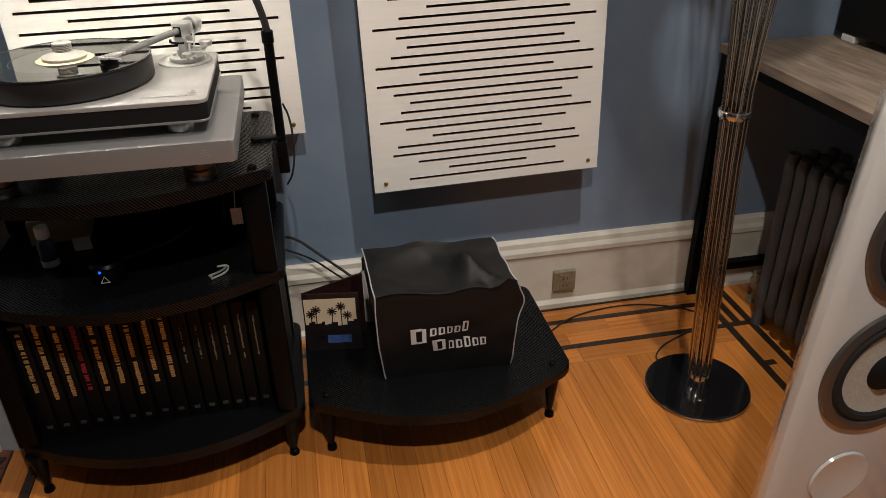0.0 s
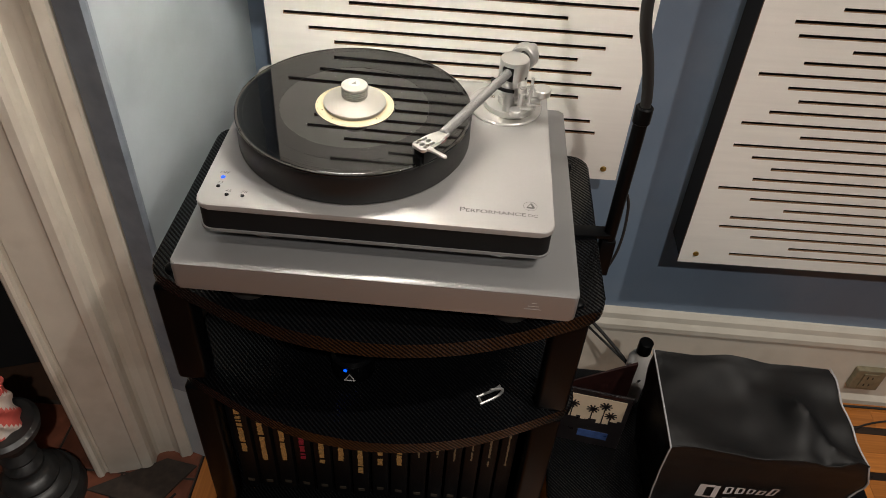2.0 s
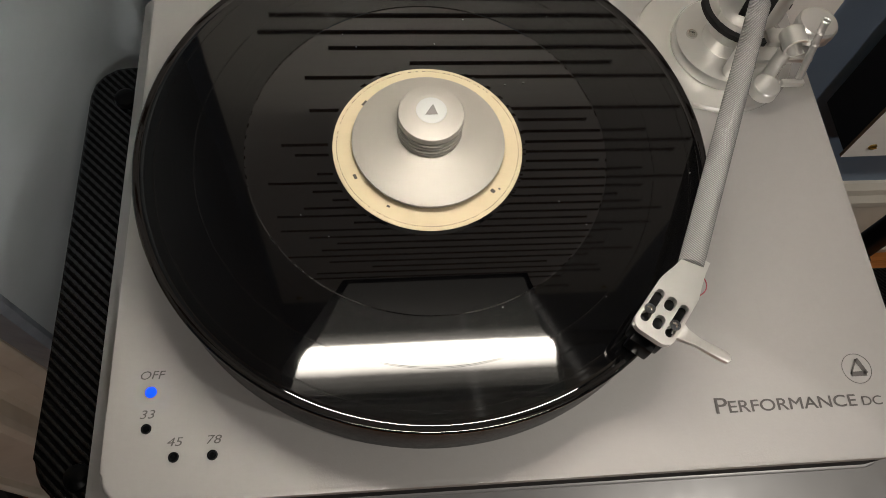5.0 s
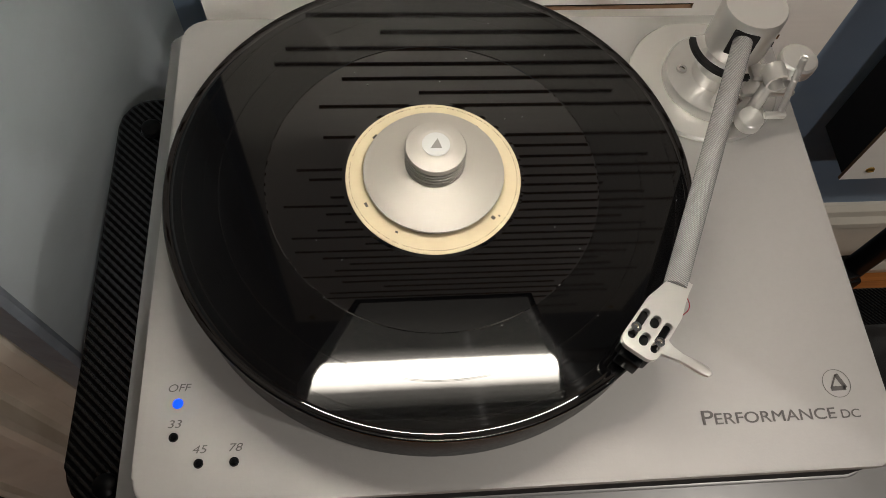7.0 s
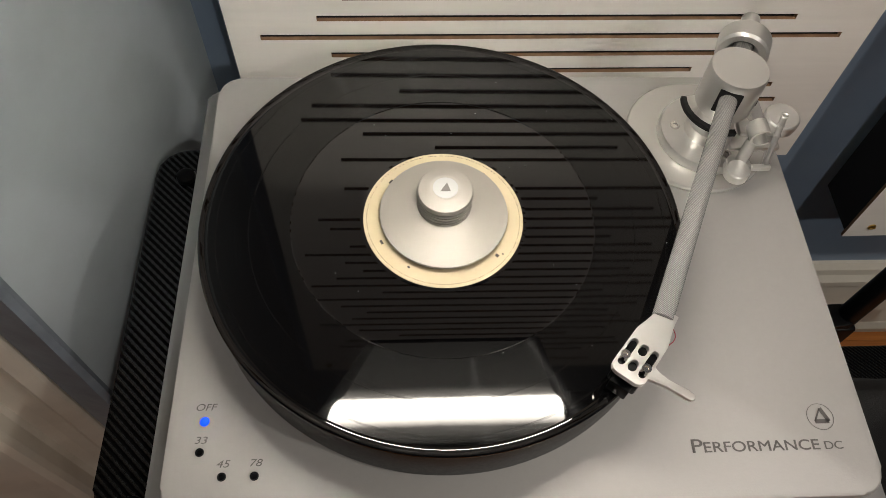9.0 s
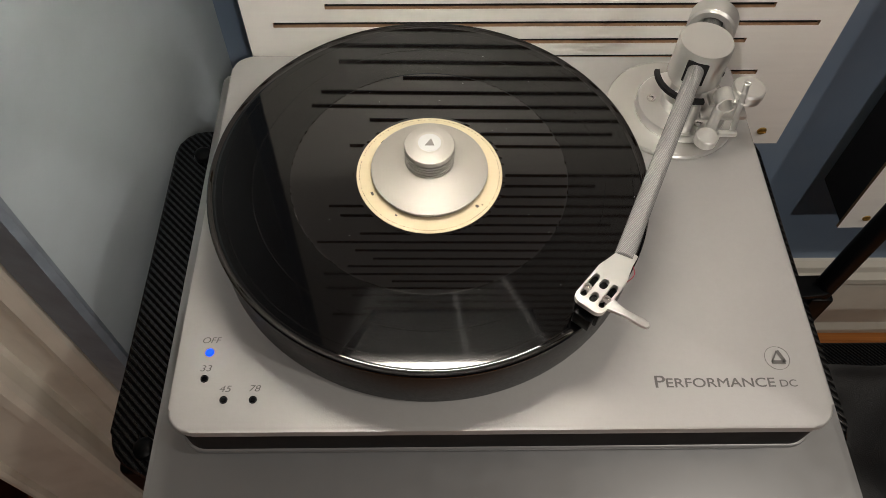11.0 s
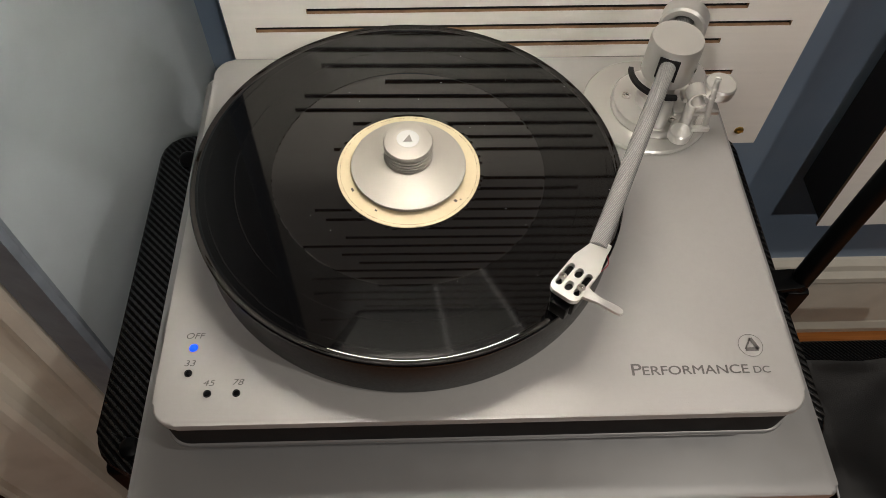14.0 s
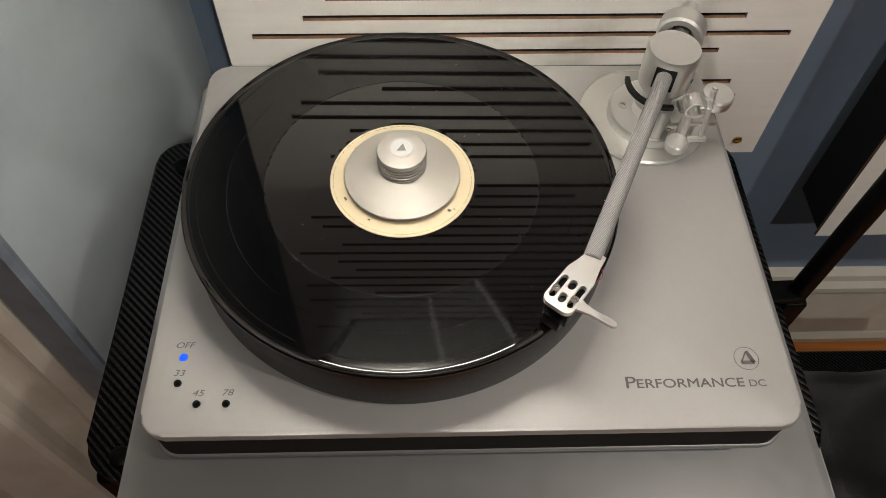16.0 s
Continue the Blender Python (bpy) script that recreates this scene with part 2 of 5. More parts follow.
M = dict(
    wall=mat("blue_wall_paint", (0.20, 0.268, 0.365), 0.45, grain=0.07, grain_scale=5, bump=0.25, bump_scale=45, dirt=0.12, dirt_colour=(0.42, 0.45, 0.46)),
    # wall blue paled here: lamp light and panel sheen put into the colour
    pale=mat("blue_satin_paint_lit", (0.41, 0.465, 0.505), 0.34, grain=0.14, grain_scale=5, bump=1.0, bump_scale=15, dirt=0.3, dirt_colour=(0.30, 0.34, 0.37)),
    scuffed=mat("scuffed_blue_corner", (0.20, 0.235, 0.28), 0.55, grain=0.15, grain_scale=30, bump=0.5, bump_scale=60, dirt=0.5, dirt_colour=(0.40, 0.42, 0.42)),
    ceiling=mat("ceiling_paint", (0.66, 0.64, 0.60), 0.8, grain=0.03, grain_scale=4),
    trim=mat("old_white_gloss", (0.66, 0.62, 0.54), 0.42, grain=0.06, grain_scale=14, bump=0.35, bump_scale=30, dirt=0.45, dirt_colour=(0.36, 0.31, 0.24)),
    panel=mat("white_panel_paint", (0.87, 0.845, 0.80), 0.6, grain=0.025, grain_scale=30, bump=0.15, bump_scale=400, stretch=(0.3, 1, 4)),
    ply=mat("cut_panel_edge", (0.26, 0.15, 0.085), 0.75, grain=0.2, grain_scale=90),
    absorber=mat("black_absorber", (0.008, 0.008, 0.010), 0.95, grain=0.3, grain_scale=200),
    brass=mat("brass_screw", (0.55, 0.38, 0.12), 0.3, metal=1.0),
    board=oak("amber_oak", (0.50, 0.185, 0.038), 0.20),
    inlay=mat("dark_inlay", (0.022, 0.013, 0.009), 0.3, grain=0.3, grain_scale=40, coat=0.3),
    joint=mat("floor_joint", (0.05, 0.022, 0.010), 0.9, grain=0.2),
    tile=mat("red_hearth_tile", (0.17, 0.055, 0.030), 0.55, grain=0.35, grain_scale=22, bump=0.4, bump_scale=70, dirt=0.6, dirt_colour=(0.06, 0.04, 0.03), vary=0.3),
    grout=mat("hearth_grout", (0.045, 0.033, 0.026), 0.9, grain=0.3),
    inner_black=mat("firebox_black", (0.006, 0.006, 0.007), 0.9, grain=0.4, grain_scale=12),
    carbon=carbon("carbon_twill", 85, (0.006, 0.0066, 0.0074), 0.48),
    black=mat("satin_black_paint", (0.0025, 0.0028, 0.0033), 0.36, grain=0.2, grain_scale=40, spec=0.09),
    matte=mat("matte_black", (0.006, 0.006, 0.0065), 0.7, grain=0.2, grain_scale=60, spec=0.25),
    rubber=mat("black_rubber", (0.014, 0.014, 0.014), 0.75),
    silver=mat("bead_blasted_aluminium", (0.385, 0.38, 0.372), 0.48, metal=0.3, grain=0.02, grain_scale=300, bump=0.04, bump_scale=900),
    brushed=mat("brushed_aluminium", (0.27, 0.27, 0.272), 0.36, metal=0.4, grain=0.01, grain_scale=80),
    clamp=mat("clamp_aluminium", (0.30, 0.285, 0.262), 0.55, metal=0.4, grain=0.02, grain_scale=300),
    arm=mat("satin_silver", (0.62, 0.615, 0.60), 0.28, metal=0.75),
    chrome=mat("polished_chrome", (0.75, 0.74, 0.72), 0.10, metal=1.0),
    acryl=mat("frosted_acrylic", (0.56, 0.55, 0.53), 0.25, metal=0.5, coat=0.3),
    platter=mat("black_polymer", (0.010, 0.010, 0.0105), 0.45, grain=0.05, grain_scale=400),
    groove=vinyl("vinyl_groove", 0.035, True),
    vinyl=vinyl("vinyl_smooth", 0.02, False),
    label=mat("cream_label_paper", (0.43, 0.365, 0.245), 0.75, grain=0.02, grain_scale=200),
    print=mat("dark_print", (0.05, 0.045, 0.04), 0.7),
    greyprint=mat("grey_print", (0.105, 0.10, 0.097), 0.6),
    sticker=mat("clear_sticker", (0.50, 0.51, 0.52), 0.25, metal=0.3),
    blueled=mat("blue_led", (0.004, 0.03, 0.5), 0.3, emit=(0.0, 0.085, 1.0, 1.25)),
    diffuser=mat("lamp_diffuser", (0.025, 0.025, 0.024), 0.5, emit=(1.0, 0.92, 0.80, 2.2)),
    leather=mat("black_vinyl_cloth", (0.008, 0.008, 0.0085), 0.40, grain=0.15, grain_scale=300, bump=0.35, bump_scale=900, spec=0.24),
    piping=mat("white_piping", (0.42, 0.42, 0.43), 0.5),
    logo=mat("silver_print", (0.62, 0.62, 0.63), 0.5, grain=0.05, grain_scale=300),
    spine=mat("black_book_cloth", (0.0035, 0.0034, 0.004), 0.55, grain=0.2, grain_scale=300, bump=0.15, bump_scale=900, vary=0.3, spec=0.18),
    gold=mat("gold_foil", (0.56, 0.38, 0.15), 0.5, metal=0.5, grain=0.3, grain_scale=500),
    redfoil=mat("red_foil", (0.28, 0.015, 0.035), 0.5),
    dimfoil=mat("dull_foil", (0.20, 0.155, 0.09), 0.6),
    faint=mat("faint_foil", (0.05, 0.04, 0.028), 0.6),
    white=mat("white_plastic", (0.75, 0.74, 0.72), 0.4, grain=0.02),
    card=mat("white_card", (0.66, 0.65, 0.62), 0.8, grain=0.03),
    kraft=mat("kraft_card", (0.33, 0.24, 0.13), 0.85, grain=0.08),
    navy=mat("navy_label", (0.02, 0.03, 0.09), 0.4),
    sky=mat("dusk_sky_print", (0.72, 0.60, 0.44), 0.35, grain=0.06, grain_scale=30),
    night=mat("dark_cover_print", (0.012, 0.009, 0.010), 0.3, grain=0.3, grain_scale=40),
    pool=mat("blue_print", (0.05, 0.10, 0.28), 0.3, grain=0.4, grain_scale=60),
    maroon=mat("maroon_print", (0.022, 0.007, 0.006), 0.4, grain=0.4, grain_scale=80),
    outlet=mat("aged_outlet_plate", (0.27, 0.24, 0.16), 0.45, metal=0.35, grain=0.2, grain_scale=60),
    iron=mat("dark_radiator_paint", (0.050, 0.052, 0.054), 0.45, grain=0.15, grain_scale=30, bump=0.3, bump_scale=150),
    rod=mat("smoked_steel_rod", (0.52, 0.48, 0.43), 0.18, metal=1.0),
    glassblack=mat("black_glass", (0.006, 0.006, 0.007), 0.05, coat=0.6),
    greywood=mat("rustic_grey_wood", (0.24, 0.185, 0.14), 0.55, grain=0.35, grain_scale=12, stretch=(5, 0.6, 5), bump=0.2, bump_scale=60),
    lacquer=mat("white_lacquer", (0.72, 0.71, 0.69), 0.16, coat=0.5, grain=0.01),
    cone=mat("woven_cone", (0.58, 0.55, 0.48), 0.5, grain=0.12, grain_scale=250),
    graphite=mat("graphite_trim", (0.16, 0.15, 0.14), 0.32, metal=0.7),
    wax=mat("red_wax", (0.62, 0.12, 0.10), 0.45, grain=0.1),
    wax2=mat("white_wax", (0.75, 0.66, 0.60), 0.45, grain=0.06),
    ebony=mat("worn_black_turning", (0.018, 0.018, 0.018), 0.38, grain=0.3, grain_scale=60, dirt=0.25, dirt_colour=(0.16, 0.16, 0.15)),
    shade=mat("uplighter_shade", (0.7, 0.66, 0.58), 0.5, emit=(1.0, 0.8, 0.55, 0.5)),
)

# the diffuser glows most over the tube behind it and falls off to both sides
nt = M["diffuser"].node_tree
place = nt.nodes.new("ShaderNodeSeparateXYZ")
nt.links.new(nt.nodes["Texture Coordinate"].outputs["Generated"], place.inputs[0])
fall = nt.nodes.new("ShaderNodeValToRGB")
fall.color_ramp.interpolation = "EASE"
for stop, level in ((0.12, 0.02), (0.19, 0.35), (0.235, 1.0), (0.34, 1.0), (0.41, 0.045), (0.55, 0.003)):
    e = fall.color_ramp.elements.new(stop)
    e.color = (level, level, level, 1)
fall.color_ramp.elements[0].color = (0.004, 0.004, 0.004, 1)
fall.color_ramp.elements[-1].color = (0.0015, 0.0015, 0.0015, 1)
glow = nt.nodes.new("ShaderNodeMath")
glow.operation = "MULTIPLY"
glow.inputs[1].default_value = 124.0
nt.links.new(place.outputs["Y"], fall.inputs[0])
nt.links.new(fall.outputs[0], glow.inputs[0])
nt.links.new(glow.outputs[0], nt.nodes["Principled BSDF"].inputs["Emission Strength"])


# ---- mesh helpers ----
def obj(name, bm, material, parent=None, label="", smooth=False):
    me = bpy.data.meshes.new(name)
    bmesh.ops.recalc_face_normals(bm, faces=bm.faces)
    bm.to_mesh(me)
    bm.free()
    for k in (material if isinstance(material, (list, tuple)) else [material]):
        me.materials.append(k)
    ob = new(name, me)
    if smooth:
        me.shade_smooth()
        me.set_sharp_from_angle(angle=radians(38))
    if parent is not None:
        ob.parent = parent
    if label:
        ob["label"] = label
    return ob


def part(name, bm, material, parent, label="", smooth=False):
    return obj(name, bm, material, parent, label, smooth)


def thing(name, label, category, at=(0, 0, 0), rz=0, group="", kind=""):
    ob = new(name)
    ob.empty_display_size = 0.02
    ob.matrix_world = pose(*at, 0, 0, rz)
    return tagged(ob, label, category, group, kind)


def solid(name, bm, material, label, category, smooth=False, group="", kind="", m=None):
    ob = obj(name, bm, material, None, "", smooth)
    if m is not None:
        ob.matrix_world = m
    return tagged(ob, label, category, group, kind)


def box(x0, y0, z0, x1, y1, z1, bevel=0.0, seg=2, bm=None):
    own = bmesh.new()
    bmesh.ops.create_cube(own, size=1)
    for v in own.verts:
        v.co = Vector((x0 + (v.co.x + 0.5) * (x1 - x0), y0 + (v.co.y + 0.5) * (y1 - y0), z0 + (v.co.z + 0.5) * (z1 - z0)))
    if bevel:
        bmesh.ops.bevel(own, geom=own.edges[:], offset=bevel, segments=seg, profile=0.5, affect="EDGES")
    return join(bm, own)


def join(bm, own, m=None):
    if m is not None:
        own.transform(m)
    if bm is None:
        return own
    me = bpy.data.meshes.new("tmp")
    own.to_mesh(me)
    own.free()
    bm.from_mesh(me)
    bpy.data.meshes.remove(me)
    return bm


def lathe(profile, seg=48, at=(0, 0, 0), bm=None, m=None):
    """Turns (radius, height) pairs about z; ends on the axis are closed."""
    own = bmesh.new()
    rings = []
    for r, z in profile:
        if r < 1e-6:
            rings.append([own.verts.new((0, 0, z))])
        else:
            rings.append([own.verts.new((r * math.cos(2 * math.pi * k / seg), r * math.sin(2 * math.pi * k / seg), z)) for k in range(seg)])
    for a, b in zip(rings, rings[1:]):
        for k in range(seg):
            q = [a[k % len(a)], a[(k + 1) % len(a)], b[(k + 1) % len(b)], b[k % len(b)]]
            q = list(dict.fromkeys(q))
            if len(q) > 2:
                own.faces.new(q)
    own.transform(Matrix.Translation(at) if m is None else m)
    return join(bm, own)


def disc(r, z0, z1, b=0.001, seg=48, at=(0, 0, 0), bm=None, m=None):
    return lathe([(0, z0), (r - b, z0), (r, z0 + b), (r, z1 - b), (r - b, z1), (0, z1)], seg, at, bm, m)


def prism(outline, z0, z1, bevel=0.0, seg=2, bm=None):
    own = bmesh.new()
    lo = [own.verts.new((x, y, z0)) for x, y in outline]
    hi = [own.verts.new((x, y, z1)) for x, y in outline]
    n = len(outline)
    own.faces.new(lo[::-1])
    own.faces.new(hi)
    for k in range(n):
        own.faces.new((lo[k], lo[(k + 1) % n], hi[(k + 1) % n], hi[k]))
    if bevel:
        rim = [e for e in own.edges if abs(e.verts[0].co.z - e.verts[1].co.z) < 1e-9]
        bmesh.ops.bevel(own, geom=rim, offset=bevel, segments=seg, profile=0.5, affect="EDGES")
    return join(bm, own)


def rounded(x0, y0, x1, y1, r, n=6):
    out = []
    for cx, cy, a0 in ((x1 - r, y1 - r, 0), (x0 + r, y1 - r, 90), (x0 + r, y0 + r, 180), (x1 - r, y0 + r, 270)):
        for k in range(n + 1):
            a = radians(a0 + 90 * k / n)
            out.append((cx + r * math.cos(a), cy + r * math.sin(a)))
    return out


def tube(points, r, seg=10, bm=None, smooth_steps=0, r_end=None):
    """A round bar along points; smooth_steps rounds the line first."""
    pts = [Vector(p) for p in points]
    for _ in range(smooth_steps):
        q = [pts[0]]
        for a, b in zip(pts, pts[1:]):
            q += [a.lerp(b, 0.25), a.lerp(b, 0.75)]
        pts = q + [pts[-1]]
    own = bmesh.new()
    rings = []
    side = None
    for k, p in enumerate(pts):
        d = (pts[min(k + 1, len(pts) - 1)] - pts[max(k - 1, 0)]).normalized()
        if side is None:
            side = d.orthogonal().normalized()
        side = (side - d * side.dot(d)).normalized()
        up = d.cross(side)
        rad = r if r_end is None else r + (r_end - r) * k / (len(pts) - 1)
        rings.append([own.verts.new(p + rad * (math.cos(2 * math.pi * j / seg) * side + math.sin(2 * math.pi * j / seg) * up)) for j in range(seg)])
    for a, b in zip(rings, rings[1:]):
        for j in range(seg):
            own.faces.new((a[j], a[(j + 1) % seg], b[(j + 1) % seg], b[j]))
    own.faces.new(rings[0][::-1])
    own.faces.new(rings[-1])
    return join(bm, own)


def wording(name, text, height, width, m, material, parent, label="", bold=0.0, slant=0.0):
    """Letters as a thin mesh, sized to height and width, left end at the pose m."""
    cu = bpy.data.curves.new(name, "FONT")
    cu.body, cu.extrude, cu.shear = text, 0.0, slant
    tmp = bpy.data.objects.new(name, cu)
    scene.collection.objects.link(tmp)
    me = bpy.data.meshes.new_from_object(tmp.evaluated_get(bpy.context.evaluated_depsgraph_get()))
    bpy.data.objects.remove(tmp)
    co = np.array([v.co[:] for v in me.vertices])
    lo, hi = co.min(0), co.max(0)
    for v in me.vertices:
        v.co = Vector(((v.co.x - lo[0]) / (hi[0] - lo[0]) * width, (v.co.y - lo[1]) / (hi[1] - lo[1]) * height, 0))
    if bold:
        # heavier strokes: the letters again, a hair to either side
        bm = bmesh.new()
        for k, (dx, dy) in enumerate(((0, 0), (bold, 0), (-bold, 0), (0, bold * 0.7), (0, -bold * 0.7))):
            more = me.copy()
            more.transform(Matrix.Translation((dx, dy, 0.00002 * k)))
            bm.from_mesh(more)
            bpy.data.meshes.remove(more)
        bm.to_mesh(me)
        bm.free()
    me.materials.append(material)
    ob = new(name, me)
    ob.parent = parent
    ob.matrix_local = m
    if label:
        ob["label"] = label
    return ob


def bowed(x0, x1, back, front, bow, r, n=14):
    """Plan of a shelf with a bowed front and rounded corners."""
    pts = []
    for cx, cy, a0 in ((x1 - r, back - r, 0), (x0 + r, back - r, 90)):
        for k in range(5):
            a = radians(a0 + 22.5 * k)
            pts.append((cx + r * math.cos(a), cy + r * math.sin(a)))
    for k in range(5):
        a = radians(180 + 18 * k)
        pts.append((x0 + r + r * math.cos(a), front + r + r * math.sin(a)))
    for k in range(1, n):
        u = k / n
        x = x0 + r + (x1 - x0 - 2 * r) * u
        pts.append((x, front - (front - bow) * (1 - (2 * u - 1) ** 2)))
    for k in range(5):
        a = radians(288 + 18 * k)
        pts.append((x1 - r + r * math.cos(a), front + r + r * math.sin(a)))
    return pts


# ---- the room ----
WALL_Y = 0.52
EDGE, CORNER = (-0.2124, 0.1957), (-0.072, WALL_Y)
ARRIS = (-0.1690, 0.184)  # where the plaster strip turns into the chimney's side
RIGHT_X, FRONT_Y, LEFT_X, TOP_Z = 2.30, -3.2, -2.2, 2.7


def setting(name, bm, material, label="", category="", smooth=False):
    return tagged(obj(name, bm, material, None, "", smooth), label, category, kind="structure")


wall_north = setting("wall_north", box(-0.6, WALL_Y, 0, RIGHT_X + 0.12, WALL_Y + 0.12, TOP_Z), M["wall"], "blue painted plaster wall", "wall")
setting("wall_east", box(RIGHT_X, FRONT_Y, 0, RIGHT_X + 0.12, WALL_Y, TOP_Z), M["wall"], "blue painted plaster wall", "wall")
setting("wall_south", box(LEFT_X, FRONT_Y - 0.12, 0, RIGHT_X + 0.12, FRONT_Y, TOP_Z), M["wall"], "blue painted plaster wall", "wall")
setting("wall_west", box(LEFT_X - 0.12, FRONT_Y, 0, LEFT_X, 0.0, TOP_Z), M["wall"], "blue painted plaster wall", "wall")
setting("ceiling", box(LEFT_X - 0.12, FRONT_Y - 0.12, TOP_Z, RIGHT_X + 0.12, 0.8, TOP_Z + 0.1), M["ceiling"], "white plaster ceiling", "ceiling")
# chimney breast: side wall from the pilaster's edge to the corner, and its front to the west
ANG = math.atan2(0.36, 1.0)
ux, uy = -math.cos(ANG), -math.sin(ANG)


def along(d, out=0.0):
    """A place d metres west along the chimney front, out metres into the room."""
    return (EDGE[0] + ux * d + math.sin(ANG) * out, EDGE[1] + uy * d - math.cos(ANG) * out)


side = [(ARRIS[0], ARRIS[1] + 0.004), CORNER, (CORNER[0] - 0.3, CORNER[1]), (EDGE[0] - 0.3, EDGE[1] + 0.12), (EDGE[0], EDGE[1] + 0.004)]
# chimney side wears the paled blue that stands for light on it
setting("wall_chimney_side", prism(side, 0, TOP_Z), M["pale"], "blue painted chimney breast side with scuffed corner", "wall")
OPEN1 = 1.15
setting("wall_chimney_front", prism([along(OPEN1), along(2.3), along(2.3, -0.3), along(OPEN1, -0.3)], 0, TOP_Z), M["trim"], "white chimney breast beside the fireplace", "wall")
setting("wall_chimney_top", prism([along(0.216), along(OPEN1), along(OPEN1, -0.3), along(0.216, -0.3)], 1.0, TOP_Z), M["trim"], "white chimney breast over the fireplace", "wall")
setting("firebox", prism([along(0.1, -0.34), along(OPEN1 + 0.1, -0.34), along(OPEN1 + 0.1, -0.40), along(0.1, -0.40)], 0, 1.1), M["inner_black"], "black fireplace recess", "fireplace")
setting("firebox_side", prism([along(0.15, -0.101), along(0.20, -0.101), along(0.20, -0.34), along(0.15, -0.34)], 0, 1.1), M["inner_black"], "black fireplace side", "fireplace")

strip = [(EDGE[0] + 0.0005, EDGE[1] - 0.002), (ARRIS[0] - 0.002, ARRIS[1]), (ARRIS[0] + 0.0025, ARRIS[1] + 0.006), (ARRIS[0] + 0.002, ARRIS[1] + 0.016), (EDGE[0] + 0.0045, EDGE[1] + 0.012)]
setting("trim_corner", prism(strip, 0.236, TOP_Z, 0.002), M["scuffed"], "blue-grey scuffed plaster corner beside the pilaster", "trim")

# baseboards
def baseboard(name, x0, x1, y):
    prof = [(y, 0.0), (y - 0.030, 0.0), (y - 0.030, 0.014), (y - 0.020, 0.026), (y - 0.018, 0.180), (y - 0.024, 0.186), (y - 0.024, 0.200), (y - 0.016, 0.212), (y - 0.014, 0.226), (y - 0.006, 0.236), (y, 0.236)]
    bm = bmesh.new()
    a = [bm.verts.new((x0, p, z)) for p, z in prof]
    b = [bm.verts.new((x1, p, z)) for p, z in prof]
    for k in range(len(prof)):
        j = (k + 1) % len(prof)
        bm.faces.new((a[k], a[j], b[j], b[k]))
    bm.faces.new(a)
    bm.faces.new(b[::-1])
    return setting(name, bm, M["trim"], "tall old white painted baseboard", "baseboard")


baseboard("baseboard", CORNER[0] + 0.004, RIGHT_X, WALL_Y)
bb = baseboard("baseboard_chimney", 0, 0.345, 0)
bb.matrix_world = Matrix.Translation((ARRIS[0], ARRIS[1], 0)) @ Matrix.Rotation(math.atan2(CORNER[1] - ARRIS[1], CORNER[0] - ARRIS[0]), 4, "Z")

# pilaster beside the fireplace, a stepped moulding in plan
steps = [(0.002, -0.004), (0.004, 0.0), (0.008, 0.002), (0.024, 0.002), (0.027, -0.002), (0.030, -0.010), (0.040, -0.018), (0.056, -0.021), (0.070, -0.020), (0.075, -0.014), (0.078, 0.004), (0.082, 0.012), (0.090, 0.016), (0.102, 0.015), (0.106, 0.009), (0.168, 0.006),
         (0.172, 0.000), (0.177, 0.000), (0.180, 0.009), (0.186, 0.011), (0.192, 0.009), (0.197, 0.0), (0.199, -0.02), (0.199, -0.10), (0.004, -0.10)]
pil = setting("trim_pilaster", prism([along(d, o) for d, o in steps], 0, 2.0), M["trim"], "worn white fluted fireplace pilaster", "pilaster")


# ---- slotted wall panels ----
SLOTS = [(0.028, 0.091, 0.502), (0.050, 0.195, 0.400), (0.073, 0.117, 0.478), (0.095, 0.054, 0.541), (0.117, 0.067, 0.529), (0.139, 0.156, 0.439), (0.161, 0.090, 0.502),
         (0.183, 0.028, 0.568), (0.205, 0.081, 0.516), (0.228, 0.105, 0.490), (0.250, 0.066, 0.530), (0.273, 0.028, 0.567), (0.295, 0.131, 0.465)]
SLOTS = SLOTS + [(round(0.590 - v, 3), a, b) for v, a, b in reversed(SLOTS[:-1])]
SLOTS = SLOTS + [(round(0.59 + v, 3), a, b) for v, a, b in SLOTS if v < 0.58]
PW, PH, PT = 0.595, 1.19, 0.0045


def slotted_panel(m, label):
    root = thing("acoustic_panel", label, "panel", group="acoustic panels on the wall")
    root.matrix_world = m
    bm = bmesh.new()
    half, last = 0.0031, 0.0
    def strip(u0, u1, v0, v1):
        box(u0, -PT, v0, u1, 0, v1, bm=bm)
    for v, a, b in SLOTS:
        strip(0, PW, last, v - half)
        strip(0, a, v - half, v + half)
        strip(b, PW, v - half, v + half)
        last = v + half
    strip(0, PW, last, PH)
    for f in bm.faces:
        f.normal_update()
        if abs(f.normal.y) < 0.5:
            f.material_index = 1
    part("face_board", bm, [M["panel"], M["ply"]], root, "white board with long dark slots")
    part("absorber_body", box(0.004, 0.004, 0.004, PW - 0.004, 0.078, PH - 0.004), M["absorber"], root, "black absorber box")
    for u, v in ((0.030, 0.023), (PW - 0.026, 0.023), (0.030, PH - 0.024), (PW - 0.026, PH - 0.024)):
        s = lathe([(0, 0.0032), (0.003, 0.003), (0.0052, 0.0015), (0.0055, 0.0)], 16, m=pose(u, -PT, v, 90, 0, 0))
        box(u - 0.004, -PT - 0.0036, v - 0.0005, u + 0.004, -PT - 0.0028, v + 0.0005, bm=s)
        part("screw", s, M["brass"], root, "brass screw", True)
    return root


